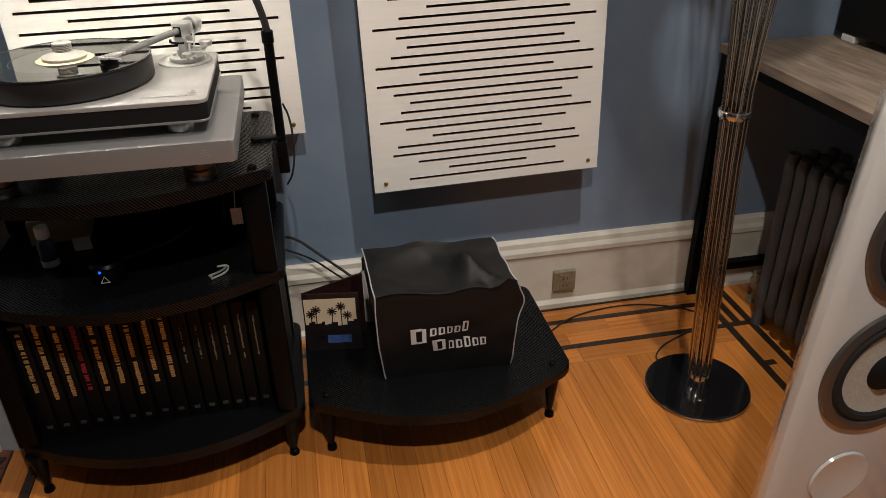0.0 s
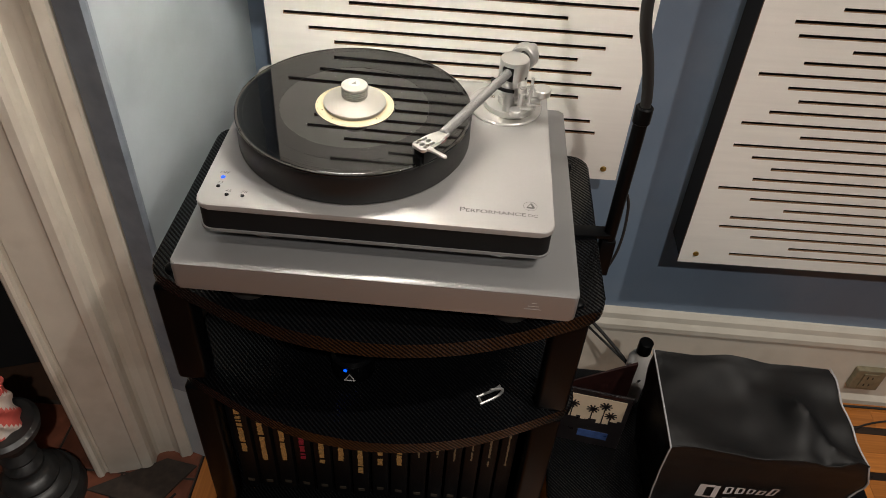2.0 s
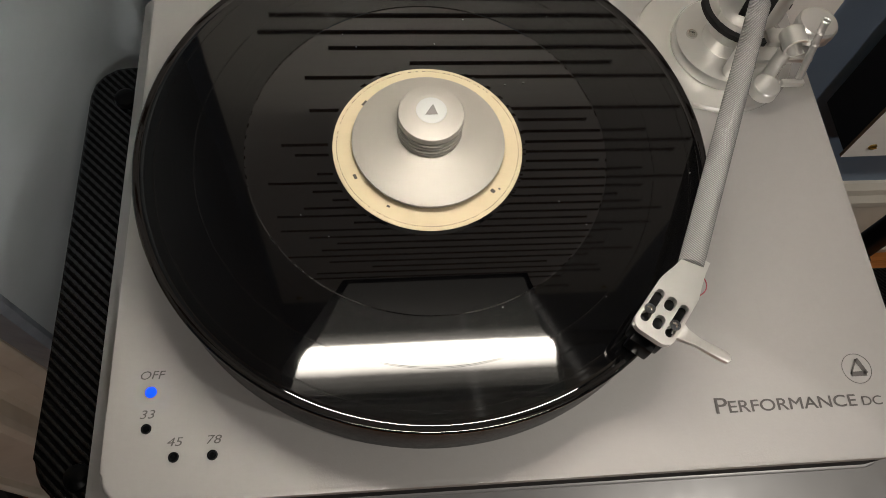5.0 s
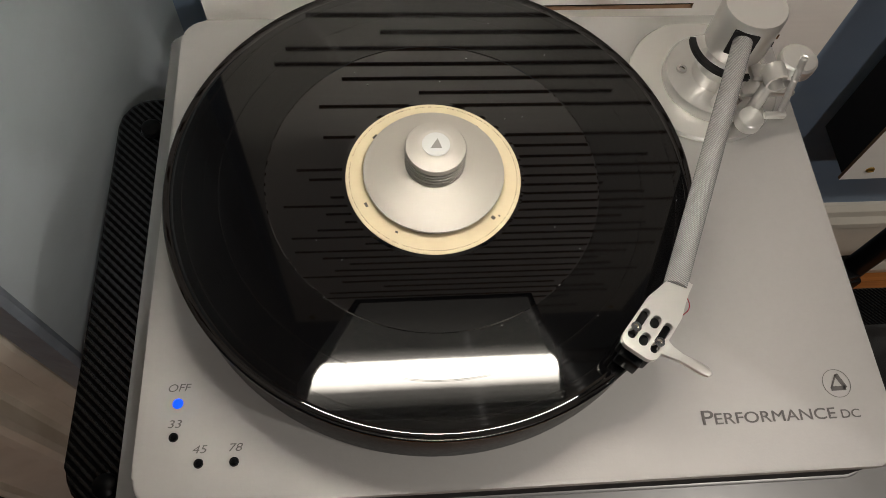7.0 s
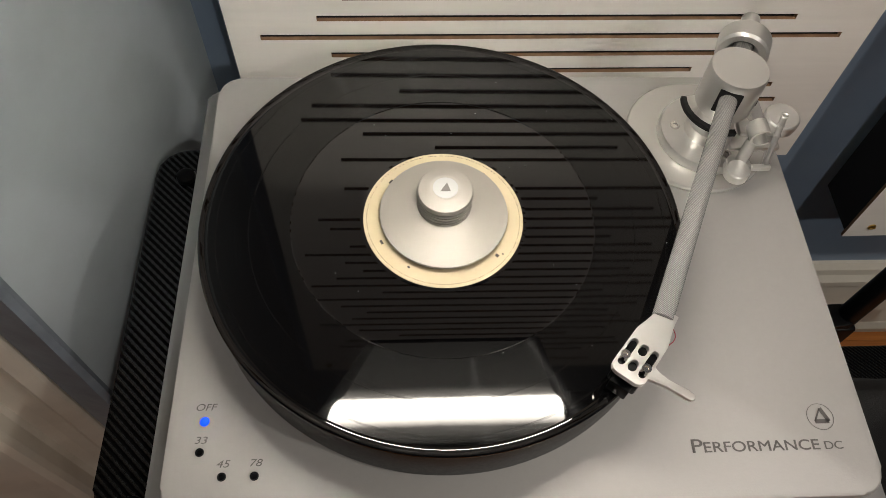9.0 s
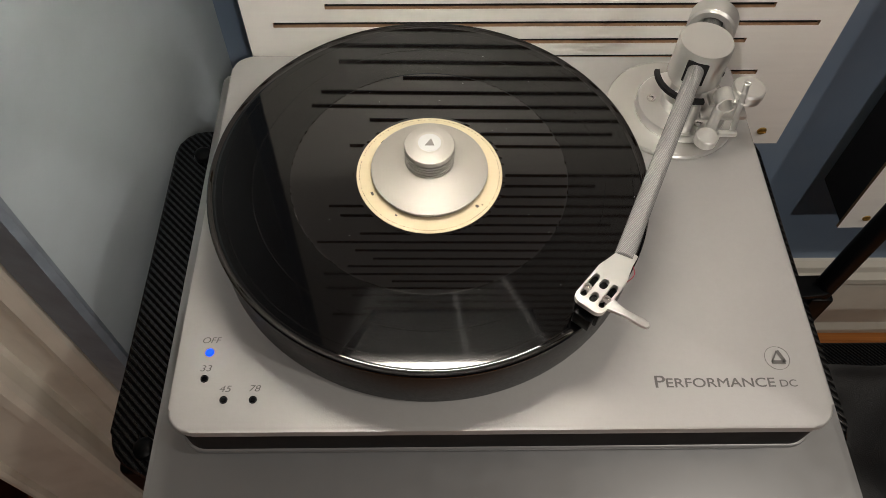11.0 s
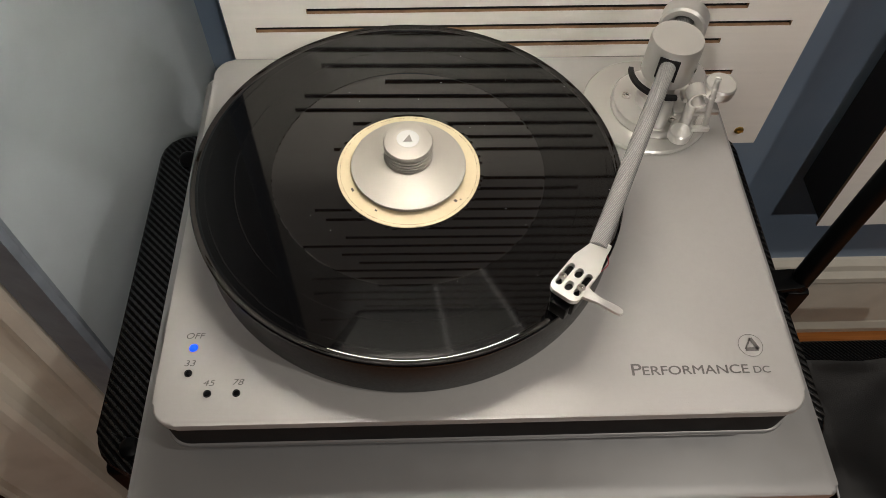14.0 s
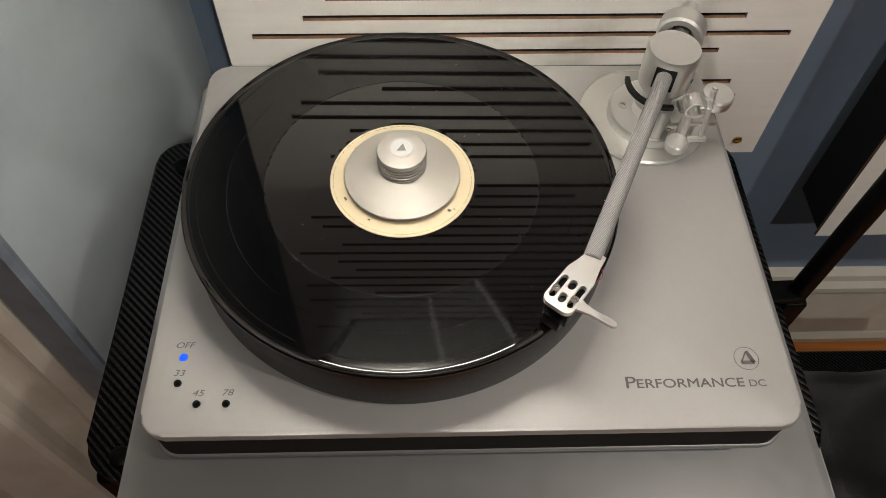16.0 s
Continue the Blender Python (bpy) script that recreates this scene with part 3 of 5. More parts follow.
slotted_panel(pose(-0.014, 0.4325, 0.642, 0, -0.6, 0), "white slotted acoustic panel on black absorber behind the turntable")
slotted_panel(pose(0.737, 0.4295, 0.471, 0, -1.3, 0), "white slotted acoustic panel on black absorber, hung slightly askew")

# ---- audio rack ----
RACK_Z = 0.73
rack = thing("audio_rack", "black carbon-fibre audio rack with three bowed shelves", "rack", (0.205, 0.17, 0))


def rp(name, bm, material, label="", smooth=False, parent=None):
    """A part of the rack, built in room coordinates."""
    if parent is None:
        bm.transform(Matrix.Translation((-0.205, -0.17, 0)))
    return part(name, bm, material, parent or rack, label, smooth)


rp("top_shelf", prism(bowed(-0.097, 0.513, 0.378, 0.022, -0.060, 0.030), 0.704, RACK_Z, 0.006, 3), M["carbon"], "carbon-fibre bowed top shelf", True)
rp("middle_shelf", prism(bowed(-0.094, 0.509, 0.378, 0.028, -0.056, 0.028), 0.480, 0.504, 0.006, 3), M["carbon"], "carbon-fibre bowed middle shelf", True)
rp("bottom_shelf", prism(bowed(-0.098, 0.510, 0.392, 0.032, -0.054, 0.028), 0.112, 0.138, 0.006, 3), M["carbon"], "carbon-fibre bowed bottom shelf", True)
for x, y in ((-0.072, 0.044), (0.472, 0.044), (-0.072, 0.340), (0.472, 0.340)):
    rp("post", box(x - 0.024, y - 0.018, 0.504, x + 0.024, y + 0.018, 0.704, 0.007, 3), M["black"], smooth=True)
    rp("post", box(x - 0.022, y - 0.016, 0.138, x + 0.022, y + 0.016, 0.480, 0.007, 3), M["black"], smooth=True)
    rp("foot", lathe([(0, 0.112), (0.022, 0.112), (0.021, 0.104), (0.008, 0.03), (0.005, 0.012), (0.010, 0.010), (0.012, 0.004), (0.012, 0), (0, 0)], 20, (x, y, 0)), M["black"], "tapered spike foot", True)
    rp("bolt", lathe([(0, 0.007), (0.005, 0.0066), (0.0085, 0.004), (0.0095, 0.0)], 20, (0.475 if x > 0 else -0.066, 0.038 if y < 0.2 else 0.342, RACK_Z)), M["black"], "domed black bolt", True)
rp("back_panel", box(-0.086, 0.362, 0.142, 0.484, 0.372, 0.700), M["matte"], "black back panel")
rp("side_panel", box(-0.090, 0.066, 0.14, -0.080, 0.34, 0.478), M["matte"])
rp("side_panel", box(0.478, 0.066, 0.14, 0.488, 0.34, 0.478), M["matte"])

# boxed record sets on the bottom shelf
random.seed(4)
x = -0.050
for k in range(15):
    w = 0.0343 if k < 10 else 0.0298
    tall = 0.298 + random.uniform(-0.006, 0.006) - (0.012 if k > 9 else 0)
    lab = "black boxed record set with gold spine lettering" if k != 3 else "black boxed record set with dark red spine lettering"
    if k > 8:
        lab = "slim black boxed record set with dull spine lettering"
    bk = thing("record_box", lab, "box set", (x + w / 2, 0.062 + random.uniform(-0.003, 0.003), 0.138), group="record boxes on the bottom shelf")
    part("case", box(-w / 2 + 0.0022, 0, 0, w / 2 - 0.0022, 0.27, tall, 0.0025, 2), M["spine"], bk, smooth=True)
    foil = M["redfoil"] if k == 3 else (M["gold"] if k < 9 else M["dimfoil"])
    ln = random.uniform(0.13, 0.20) if k < 9 else random.uniform(0.05, 0.11)
    z, z1 = 0.20 - ln / 2 - random.uniform(0, 0.02), 0.20 + ln / 2
    bm = bmesh.new()
    half = 0.0052 if k < 9 else 0.0022
    while z < z1:
        d = random.choice((0.004, 0.005, 0.0065))
        if random.random() > 0.16:
            box(-half + random.uniform(0, 0.0015), -0.0012, z, half - random.uniform(0, 0.0015), 0.0004, z + d * 0.72, bm=bm)
        z += d
    part("spine_lettering", bm, foil, bk)
    part("spine_mark", box(-0.006, -0.0010, 0.022, 0.006, 0.0004, 0.030), M["faint"], bk)
    if k < 2:
        part("spine_band", box(-w / 2 + 0.004, -0.0011, tall - 0.012, w / 2 - 0.004, 0.0004, tall - 0.004), M["faint"], bk)
    x += w

# small things on the middle shelf
bottle = thing("fluid_bottle", "small dark blue bottle with a white cap", "bottle", (0.035, 0.16, 0.504))
part("body", lathe([(0, 0), (0.016, 0), (0.017, 0.003), (0.017, 0.055), (0.010, 0.064), (0.0095, 0.066), (0, 0.066)], 24), M["navy"], bottle, smooth=True)
part("label", lathe([(0.0173, 0.004), (0.0175, 0.006), (0.0175, 0.016), (0.0173, 0.018)], 24), M["card"], bottle, "white label band", True)
part("cap", disc(0.0135, 0.066, 0.092, 0.002, 24), M["white"], bottle, "white screw cap", True)
solid("paper_card", box(0, 0, 0, 0.036, 0.003, 0.030, 0.0005), M["card"], "small white printed card standing behind the bottle", "card", m=pose(0.068, 0.215, 0.504, 0, 0, 4))
puck = thing("power_unit", "black power unit with a blue light", "device", (0.165, 0.075, 0.504))
part("body", lathe([(0, 0), (0.030, 0), (0.033, 0.004), (0.033, 0.040), (0.028, 0.046), (0, 0.047)], 32), M["black"], puck, smooth=True)
part("light", disc(0.0028, 0, 0.002, 0.0004, 12, m=pose(-0.006, -0.0335, 0.036, 90, 0, 0)), M["blueled"], puck, "small blue light")
bm = tube([(-0.008, -0.0335, 0.012), (0.0, -0.0335, 0.026), (0.008, -0.0335, 0.012), (-0.008, -0.0335, 0.012)], 0.0009, 6)
part("mark", bm, M["card"], puck, "pale triangle mark")
clip = thing("metal_clip", "small bent silver clip", "clip", (0.385, 0.035, 0.504), 25)
bm = tube([(-0.022, 0, 0.003), (0.012, 0.004, 0.004), (0.020, 0.006, 0.018), (-0.004, 0.007, 0.022)], 0.0022, 8, smooth_steps=2)
tube([(-0.022, 0.014, 0.003), (0.008, 0.016, 0.004), (0.018, 0.016, 0.012)], 0.0022, 8, bm, 2)
tube([(-0.018, 0, 0.003), (-0.020, 0.007, 0.003), (-0.018, 0.014, 0.003)], 0.0022, 8, bm, 2)
part("wire", bm, M["arm"], clip, smooth=True)
tag = thing("paper_tag", "white paper tag hanging inside the rack", "tag", (0.425, 0.10, 0.585))
part("paper", box(-0.010, 0, 0, 0.012, 0.001, 0.036), M["card"], tag)
part("string", tube([(0, 0.0005, 0.036), (0.004, 0.0005, 0.08), (0.006, 0.0005, 0.119)], 0.0008, 6), M["card"], tag)
solid("carton", box(0, 0, 0, 0.12, 0.08, 0.055, 0.001), M["kraft"], "flat brown carton on the middle shelf", "box", m=pose(-0.03, 0.26, 0.504, 0, 0, 6))
psu = thing("psu_box", "dark power supply box", "device", (0.33, 0.26, 0.504))
part("body", box(-0.05, -0.03, 0, 0.05, 0.05, 0.06, 0.004), M["black"], psu)
part("lead", tube([(-0.02, -0.03, 0.02), (-0.06, -0.05, 0.004), (-0.13, -0.10, 0.004), (-0.165, -0.150, 0.02)], 0.003, 8, smooth_steps=2), M["rubber"], psu, smooth=True)

# ---- isolation platform ----
plat = thing("isolation_platform", "grey brushed aluminium isolation platform under the turntable", "platform", (0.2145, 0.17, RACK_Z))
P0 = Vector((-0.2145, -0.17, -RACK_Z))
bm = prism(rounded(-0.029, -0.036, 0.458, 0.372, 0.007), 0.775, 0.815, 0.003, 3)
bm.transform(Matrix.Translation(P0))
part("slab", bm, M["brushed"], plat, smooth=True)
for fx, fy in ((0.045, 0.02), (0.385, 0.02), (0.045, 0.32), (0.385, 0.32)):
    part("foot", lathe([(0, 0), (0.026, 0), (0.028, 0.003), (0.028, 0.018), (0.022, 0.020), (0.022, 0.045), (0, 0.045)], 32, (fx + P0.x, fy + P0.y, 0)), M["graphite"], plat, "round damper foot", True)
bm = bmesh.new()
for k in range(3):
    box(0.395 + 0.004 * k, -0.0364, 0.790 + 0.005 * k, 0.415 - 0.003 * k, -0.0358, 0.791 + 0.005 * k, bm=bm)
bm.transform(Matrix.Translation(P0))
part("engraving", bm, M["silver"], plat, "pale engraved mark")

# ---- turntable ----
TZ = 0.88
tt = thing("turntable", "silver turntable with black platter playing a record", "turntable", (0.21, 0.1635, 0.815))
T0 = Vector((-0.21, -0.1635, -0.815))


def tp(name, bm, material, label="", smooth=True, parent=None):
    """A part of the turntable, built in room coordinates."""
    bm.transform(Matrix.Translation(T0))
    ob = part(name, bm, material, tt, label, smooth)
    if parent is not None:
        ob.parent = parent
    return ob


tp("top_plate", prism(rounded(0, 0, 0.42, 0.327, 0.016, 8), 0.8725, TZ, 0.002, 3), M["silver"], "pale silver top plate")
tp("core", prism(rounded(0.0015, 0.0015, 0.4185, 0.3255, 0.016, 8), 0.8435, 0.8725), M["matte"], "black core of the plinth")
tp("bottom_plate", prism(rounded(0, 0, 0.42, 0.327, 0.016, 8), 0.8395, 0.8435, 0.001, 3), M["brushed"], "silver bottom plate")
for fx, fy in ((0.070, 0.045), (0.362, 0.045), (0.21, 0.285)):
    tp("foot", lathe([(0, 0.815), (0.022, 0.815), (0.0235, 0.818), (0.0235, 0.832), (0.020, 0.8365), (0, 0.8395)], 36, (fx, fy, 0)), M["arm"], "round silver foot")
CX, CY = 0.164, 0.1665
tp("bearing", disc(0.055, TZ, 0.8825, 0.001, 40, (CX, CY, 0)), M["matte"])
tp("platter", lathe([(0, 0.8825), (0.147, 0.8825), (0.1490, 0.8838), (0.1495, 0.8855), (0.1495, 0.917), (0.1485, 0.9205), (0.146, 0.922), (0, 0.922)], 128, (CX, CY, 0)), M["platter"], "thick black platter")
for bx, by in ((0.0197, 0.0355), (0.0338, 0.0212), (0.0522, 0.0212)):
    tp("button", lathe([(0, TZ + 0.0012), (0.0012, TZ + 0.0012), (0.0019, TZ + 0.0004), (0.0023, TZ + 0.0009), (0.0026, TZ)], 20, (bx, by, 0)), M["black"], "small black button")
tp("power_light", lathe([(0, TZ + 0.0014), (0.0018, TZ + 0.0012), (0.0029, TZ)], 20, (0.0204, 0.0537, 0)), M["blueled"], "glowing blue light")


def top_word(name, text, x, y, h, w, bold=0.0, slant=0.22):
    return wording(name, text, h, w, Matrix.Translation(Vector((x, y, TZ + 0.00025)) + T0), M["greyprint"], tt, "small grey lettering", bold, slant)


top_word("lettering", "OFF", 0.0148, 0.0603, 0.0042, 0.0122)
top_word("lettering", "33", 0.0163, 0.0405, 0.0042, 0.0072)
top_word("lettering", "45", 0.0303, 0.0264, 0.0042, 0.0076)
top_word("lettering", "78", 0.0492, 0.0266, 0.0042, 0.0072)
top_word("lettering", "P", 0.3085, 0.0272, 0.0080, 0.0066, 0.00012, 0)
top_word("lettering", "ERFORMANCE", 0.3157, 0.0272, 0.0062, 0.0705, 0.00012, 0)
top_word("lettering", "DC", 0.3895, 0.0272, 0.0048, 0.0110, 0.00006, 0)
# round maker's mark: a thin ring with a plain triangle
bm = bmesh.new()
ring = lathe([(0.00800, TZ + 0.0001), (0.00805, TZ + 0.0003), (0.00825, TZ + 0.0003), (0.0083, TZ + 0.0001)], 40, (0.392, 0.0472, 0))
join(bm, ring)
for a, b in (((-0.0042, -0.003), (0.0008, 0.0052)), ((0.0008, 0.0052), (0.0046, -0.003)), ((-0.0042, -0.003), (0.0046, -0.003))):
    w = 0.0010 if b[1] > 0 and a[0] < 0 else 0.0026
    d = Vector((b[0] - a[0], b[1] - a[1], 0)).normalized().cross(Vector((0, 0, 1))) * w / 2
    q = [Vector((0.392 + p[0], 0.0472 + p[1], TZ + 0.0004)) + s * d for p, s in ((a, 1), (b, 1), (b, -1), (a, -1))]
    bm.faces.new([bm.verts.new(p) for p in q])
tp("emblem", bm, M["greyprint"], "grey round emblem with a triangle", False)

# tonearm
PX, PY = 0.3655, 0.2620
tp("arm_plate", disc(0.0520, TZ, 0.8846, 0.0012, 64, (PX - 0.006, PY + 0.003, 0)), M["acryl"], "round clear-edged arm plate")
tp("arm_base", lathe([(0, 0.8846), (0.0345, 0.8846), (0.0355, 0.8856), (0.0355, 0.8915), (0.0345, 0.893), (0.0, 0.893)], 56, (PX, PY, 0)), M["arm"], "round silver arm base")
for a in (170, 290, 50):
    tp("screw", lathe([(0, 0.0004), (0.0018, 0.0004), (0.002, 0.0012), (0.0034, 0.0012), (0.0037, 0.0)], 20, (PX + 0.0245 * math.cos(radians(a)), PY + 0.0245 * math.sin(radians(a)), 0.893)), M["chrome"], "small steel screw")
tp("arm_pillar", lathe([(0, 0.893), (0.0165, 0.893), (0.0165, 0.903), (0.0125, 0.905), (0.0125, 0.924), (0, 0.924)], 36, (PX - 0.001, PY, 0)), M["arm"])
tp("bearing_housing", lathe([(0, 0.922), (0.0185, 0.922), (0.0200, 0.9245), (0.0200, 0.9555), (0.0190, 0.9575), (0, 0.9578)], 56, (PX, PY, 0)), M["arm"], "silver drum of the arm bearing")
adir = Vector((-0.412, -0.911, 0)).normalized()
aside = Vector((-adir.y, adir.x, 0))
AZ = 0.9445
ax = Vector((PX, PY, AZ))
slot = box(-0.0078, -0.0008, -0.012, 0.0078, 0.0008, 0.0078, 0.0006)
slot.transform(Matrix.Translation(ax + adir * 0.0197) @ Matrix((aside, adir, Vector((0, 0, 1)))).transposed().to_4x4())
tp("slot", slot, M["matte"], "black slot in the drum", False)
tip = Vector((0.2805, 0.083, 0.9475))
weave = carbon("silver_weave", 430, (0.31, 0.31, 0.30), 0.5)
weave.node_tree.nodes["Color Ramp"].color_ramp.elements[0].color = (0.17, 0.17, 0.17, 1)
tp("arm_tube", tube([ax + adir * 0.012, ax.lerp(tip, 0.5), tip], 0.0060, 20), weave, "silver woven arm tube")
tp("arm_stub", tube([ax - adir * 0.012, ax - adir * 0.040], 0.0072, 20), weave)
back = (-adir).to_track_quat("Z", "Y").to_matrix().to_4x4()
tp("counterweight", lathe([(0.0075, 0.036), (0.0105, 0.034), (0.0115, 0.0275), (0.0165, 0.0265), (0.0182, 0.0285), (0.0182, 0.042), (0.0165, 0.044), (0, 0.044)], 48, m=Matrix.Translation(ax) @ back), M["arm"], "round silver counterweight")
tp("end_knob", lathe([(0, 0.043), (0.0060, 0.043), (0.0060, 0.056), (0.0066, 0.057), (0.0066, 0.066), (0.0054, 0.068), (0, 0.068)], 24, m=Matrix.Translation(ax) @ back), M["arm"])
tp("grub_screw", disc(0.0018, 0, 0.0005, 0.0001, 12, m=Matrix.Translation((PX + 0.0165, PY - 0.0115, 0.935)) @ Vector((0.0165, -0.0115, 0)).to_track_quat("Z", "Y").to_matrix().to_4x4()), M["matte"], "dark grub screw")

# headshell: a slotted plate in its own plan, u forwards, v to the side
hdir = Vector((-0.64, -0.77, 0)).normalized()
hside = Vector((-hdir.y, hdir.x, 0))
HM = Matrix.Translation(tip + adir * 0.004) @ Matrix((hdir, hside, Vector((0, 0, 1)))).transposed().to_4x4()


def stadium(u0, u1, v, r, n=5):
    return [(u1 - r + r * math.cos(radians(a)), v + r * math.sin(radians(a))) for a in [-90 + 180 * k / n for k in range(n + 1)]] + [(u0 + r + r * math.cos(radians(a)), v + r * math.sin(radians(a))) for a in [90 + 180 * k / n for k in range(n + 1)]]


outline = [(-0.009, 0.0055), (-0.009, -0.0055), (-0.003, -0.0062), (0.004, -0.0078), (0.0105, -0.0096)]
outline += [(0.0395 - 0.005 + 0.005 * math.cos(radians(a)), -0.0100 + 0.005 + 0.005 * math.sin(radians(a))) for a in range(-90, 1, 18)]
outline += [(0.0395 - 0.005 + 0.005 * math.cos(radians(a)), 0.0100 - 0.005 + 0.005 * math.sin(radians(a))) for a in range(0, 91, 18)]
outline += [(0.0105, 0.0096), (0.004, 0.0078), (-0.003, 0.0062)]
flat = bmesh.new()
for loop in (outline, stadium(0.0165, 0.0350, -0.0063, 0.0021), stadium(0.0165, 0.0350, 0.0063, 0.0021), stadium(0.0165, 0.0240, 0.0, 0.0024), stadium(0.0275, 0.0350, 0.0, 0.0024)):
    vs = [flat.verts.new((u, v, -0.0010)) for u, v in loop]
    for k in range(len(vs)):
        flat.edges.new((vs[k], vs[(k + 1) % len(vs)]))
bmesh.ops.triangle_fill(flat, edges=flat.edges[:], use_beauty=True, normal=(0, 0, 1))
up = bmesh.ops.extrude_face_region(flat, geom=flat.faces[:])
for v in up["geom"]:
    if isinstance(v, bmesh.types.BMVert):
        v.co.z = 0.0028
bm = flat
bm.transform(HM)
shell = tp("headshell", bm, M["arm"], "silver slotted headshell", False)
bm = box(0.012, -0.0085, -0.0195, 0.036, 0.0085, -0.0012, 0.0015)
box(0.034, -0.006, -0.022, 0.040, 0.006, -0.010, 0.001, bm=bm)
bm.transform(HM)
tp("cartridge", bm, M["black"], "black cartridge", True, shell)
for v in (-0.0065, 0.0065):
    tp("cartridge_screw", lathe([(0, 0.0036), (0.0012, 0.0036), (0.0014, 0.0046), (0.0026, 0.0046), (0.0028, 0.0)], 16, m=HM @ Matrix.Translation((0.0285, v, -0.0008))), M["chrome"], "steel screw", True, shell)
tp("cantilever", tube([HM @ Vector((0.034, 0, -0.019)), HM @ Vector((0.039, 0, -0.0225))], 0.0005, 6), M["chrome"], "", True, shell)
bm = prism([(0.0335, 0.0088), (0.0235, 0.0088), (0.0262, 0.0130), (0.0262, 0.0185), (0.0246, 0.0300), (0.0250, 0.0335), (0.0268, 0.0348), (0.0288, 0.0338), (0.0296, 0.0305), (0.0303, 0.0185), (0.0312, 0.0130)], -0.0006, 0.0021, 0.0005)
bm.transform(HM)
tp("finger_lift", bm, M["arm"], "flat tapered finger lift", True, shell)
tp("signal_lead", tube([HM @ Vector(p) for p in ((-0.004, 0.005, 0), (0.002, 0.011, 0.001), (0.008, 0.009, -0.002))], 0.0003, 6, smooth_steps=2), M["redfoil"], "", True, shell)

# cueing rail, rest, anti-skate knob
bm = bmesh.new()
arc = [Vector((PX + 0.0275 * math.cos(radians(a)), PY + 0.0275 * math.sin(radians(a)), 0.9245)) for a in range(170, 276, 7)]
for a, b in zip(arc, arc[1:]):
    d0, d1 = (a - Vector((PX, PY, 0.9245))).normalized() * 0.0018, (b - Vector((PX, PY, 0.9245))).normalized() * 0.0018
    lo = Vector((0, 0, -0.0035))
    vv = [bm.verts.new(p) for p in (a - d0, b - d1, b + d1, a + d0, a - d0 + lo, b - d1 + lo, b + d1 + lo, a + d0 + lo)]
    for f in ((0, 1, 2, 3), (4, 7, 6, 5), (0, 4, 5, 1), (2, 6, 7, 3), (1, 5, 6, 2), (3, 7, 4, 0)):
        bm.faces.new([vv[k] for k in f])
bmesh.ops.remove_doubles(bm, verts=bm.verts[:], dist=1e-5)
tp("cueing_rail", bm, M["matte"], "black curved cueing rail", False)
tp("cueing_post", lathe([(0, 0.893), (0.0065, 0.893), (0.0065, 0.917), (0.005, 0.921), (0, 0.921)], 20, (PX - 0.004, PY - 0.026, 0)), M["arm"])
tp("side_bar", box(PX + 0.004, PY - 0.030, 0.905, PX + 0.040, PY - 0.016, 0.9095, 0.0015), M["arm"])
tp("knob", lathe([(0, 0.913), (0.0118, 0.913), (0.0118, 0.9155), (0.0124, 0.917), (0.0124, 0.9215), (0.0112, 0.923), (0, 0.9232)], 40, (PX + 0.041, PY - 0.012, 0)), M["arm"], "round silver anti-skate knob")
tp("knob_arm", box(PX + 0.012, PY - 0.020, 0.908, PX + 0.043, PY - 0.008, 0.9135, 0.002), M["arm"])
bm = bmesh.new()
rest = [Vector((PX + 0.013 + 0.0075 * math.cos(radians(a)), PY - 0.036, 0.934 + 0.0075 * math.sin(radians(a)))) for a in range(60, 331, 15)]
for a, b in zip(rest, rest[1:]):
    vv = [bm.verts.new(p + Vector((0, s, 0))) for p in (a, b) for s in (-0.006, 0.006)]
    bm.faces.new((vv[0], vv[1], vv[3], vv[2]))
bmesh.ops.remove_doubles(bm, verts=bm.verts[:], dist=1e-5)
bmesh.ops.solidify(bm, geom=bm.faces[:], thickness=0.0014)
tp("arm_rest", bm, M["arm"], "curled silver arm rest clip")
tp("rest_post", lathe([(0, 0.893), (0.009, 0.893), (0.009, 0.899), (0.0042, 0.901), (0.0042, 0.927), (0, 0.927)], 24, (PX + 0.012, PY - 0.036, 0)), M["arm"])
tp("rest_cup", disc(0.0085, 0.900, 0.908, 0.0008, 28, (PX + 0.006, PY - 0.047, 0)), M["arm"])
bm = tube([(PX + 0.022, PY - 0.048, 0.915), (PX + 0.0245, PY - 0.034, 0.9485)], 0.0021, 12)
for k in range(3):
    q = Vector((PX + 0.0235, PY - 0.0395, 0.9355)).lerp(Vector((PX + 0.0245, PY - 0.034, 0.9485)), k / 2)
    lathe([(0.0021, -0.0007), (0.0027, 0), (0.0021, 0.0007)], 12, q, bm)
tp("lever", bm, M["arm"], "thin chrome cueing lever")
tp("lever_foot", box(PX + 0.012, PY - 0.051, 0.910, PX + 0.026, PY - 0.047, 0.914, 0.001), M["arm"])

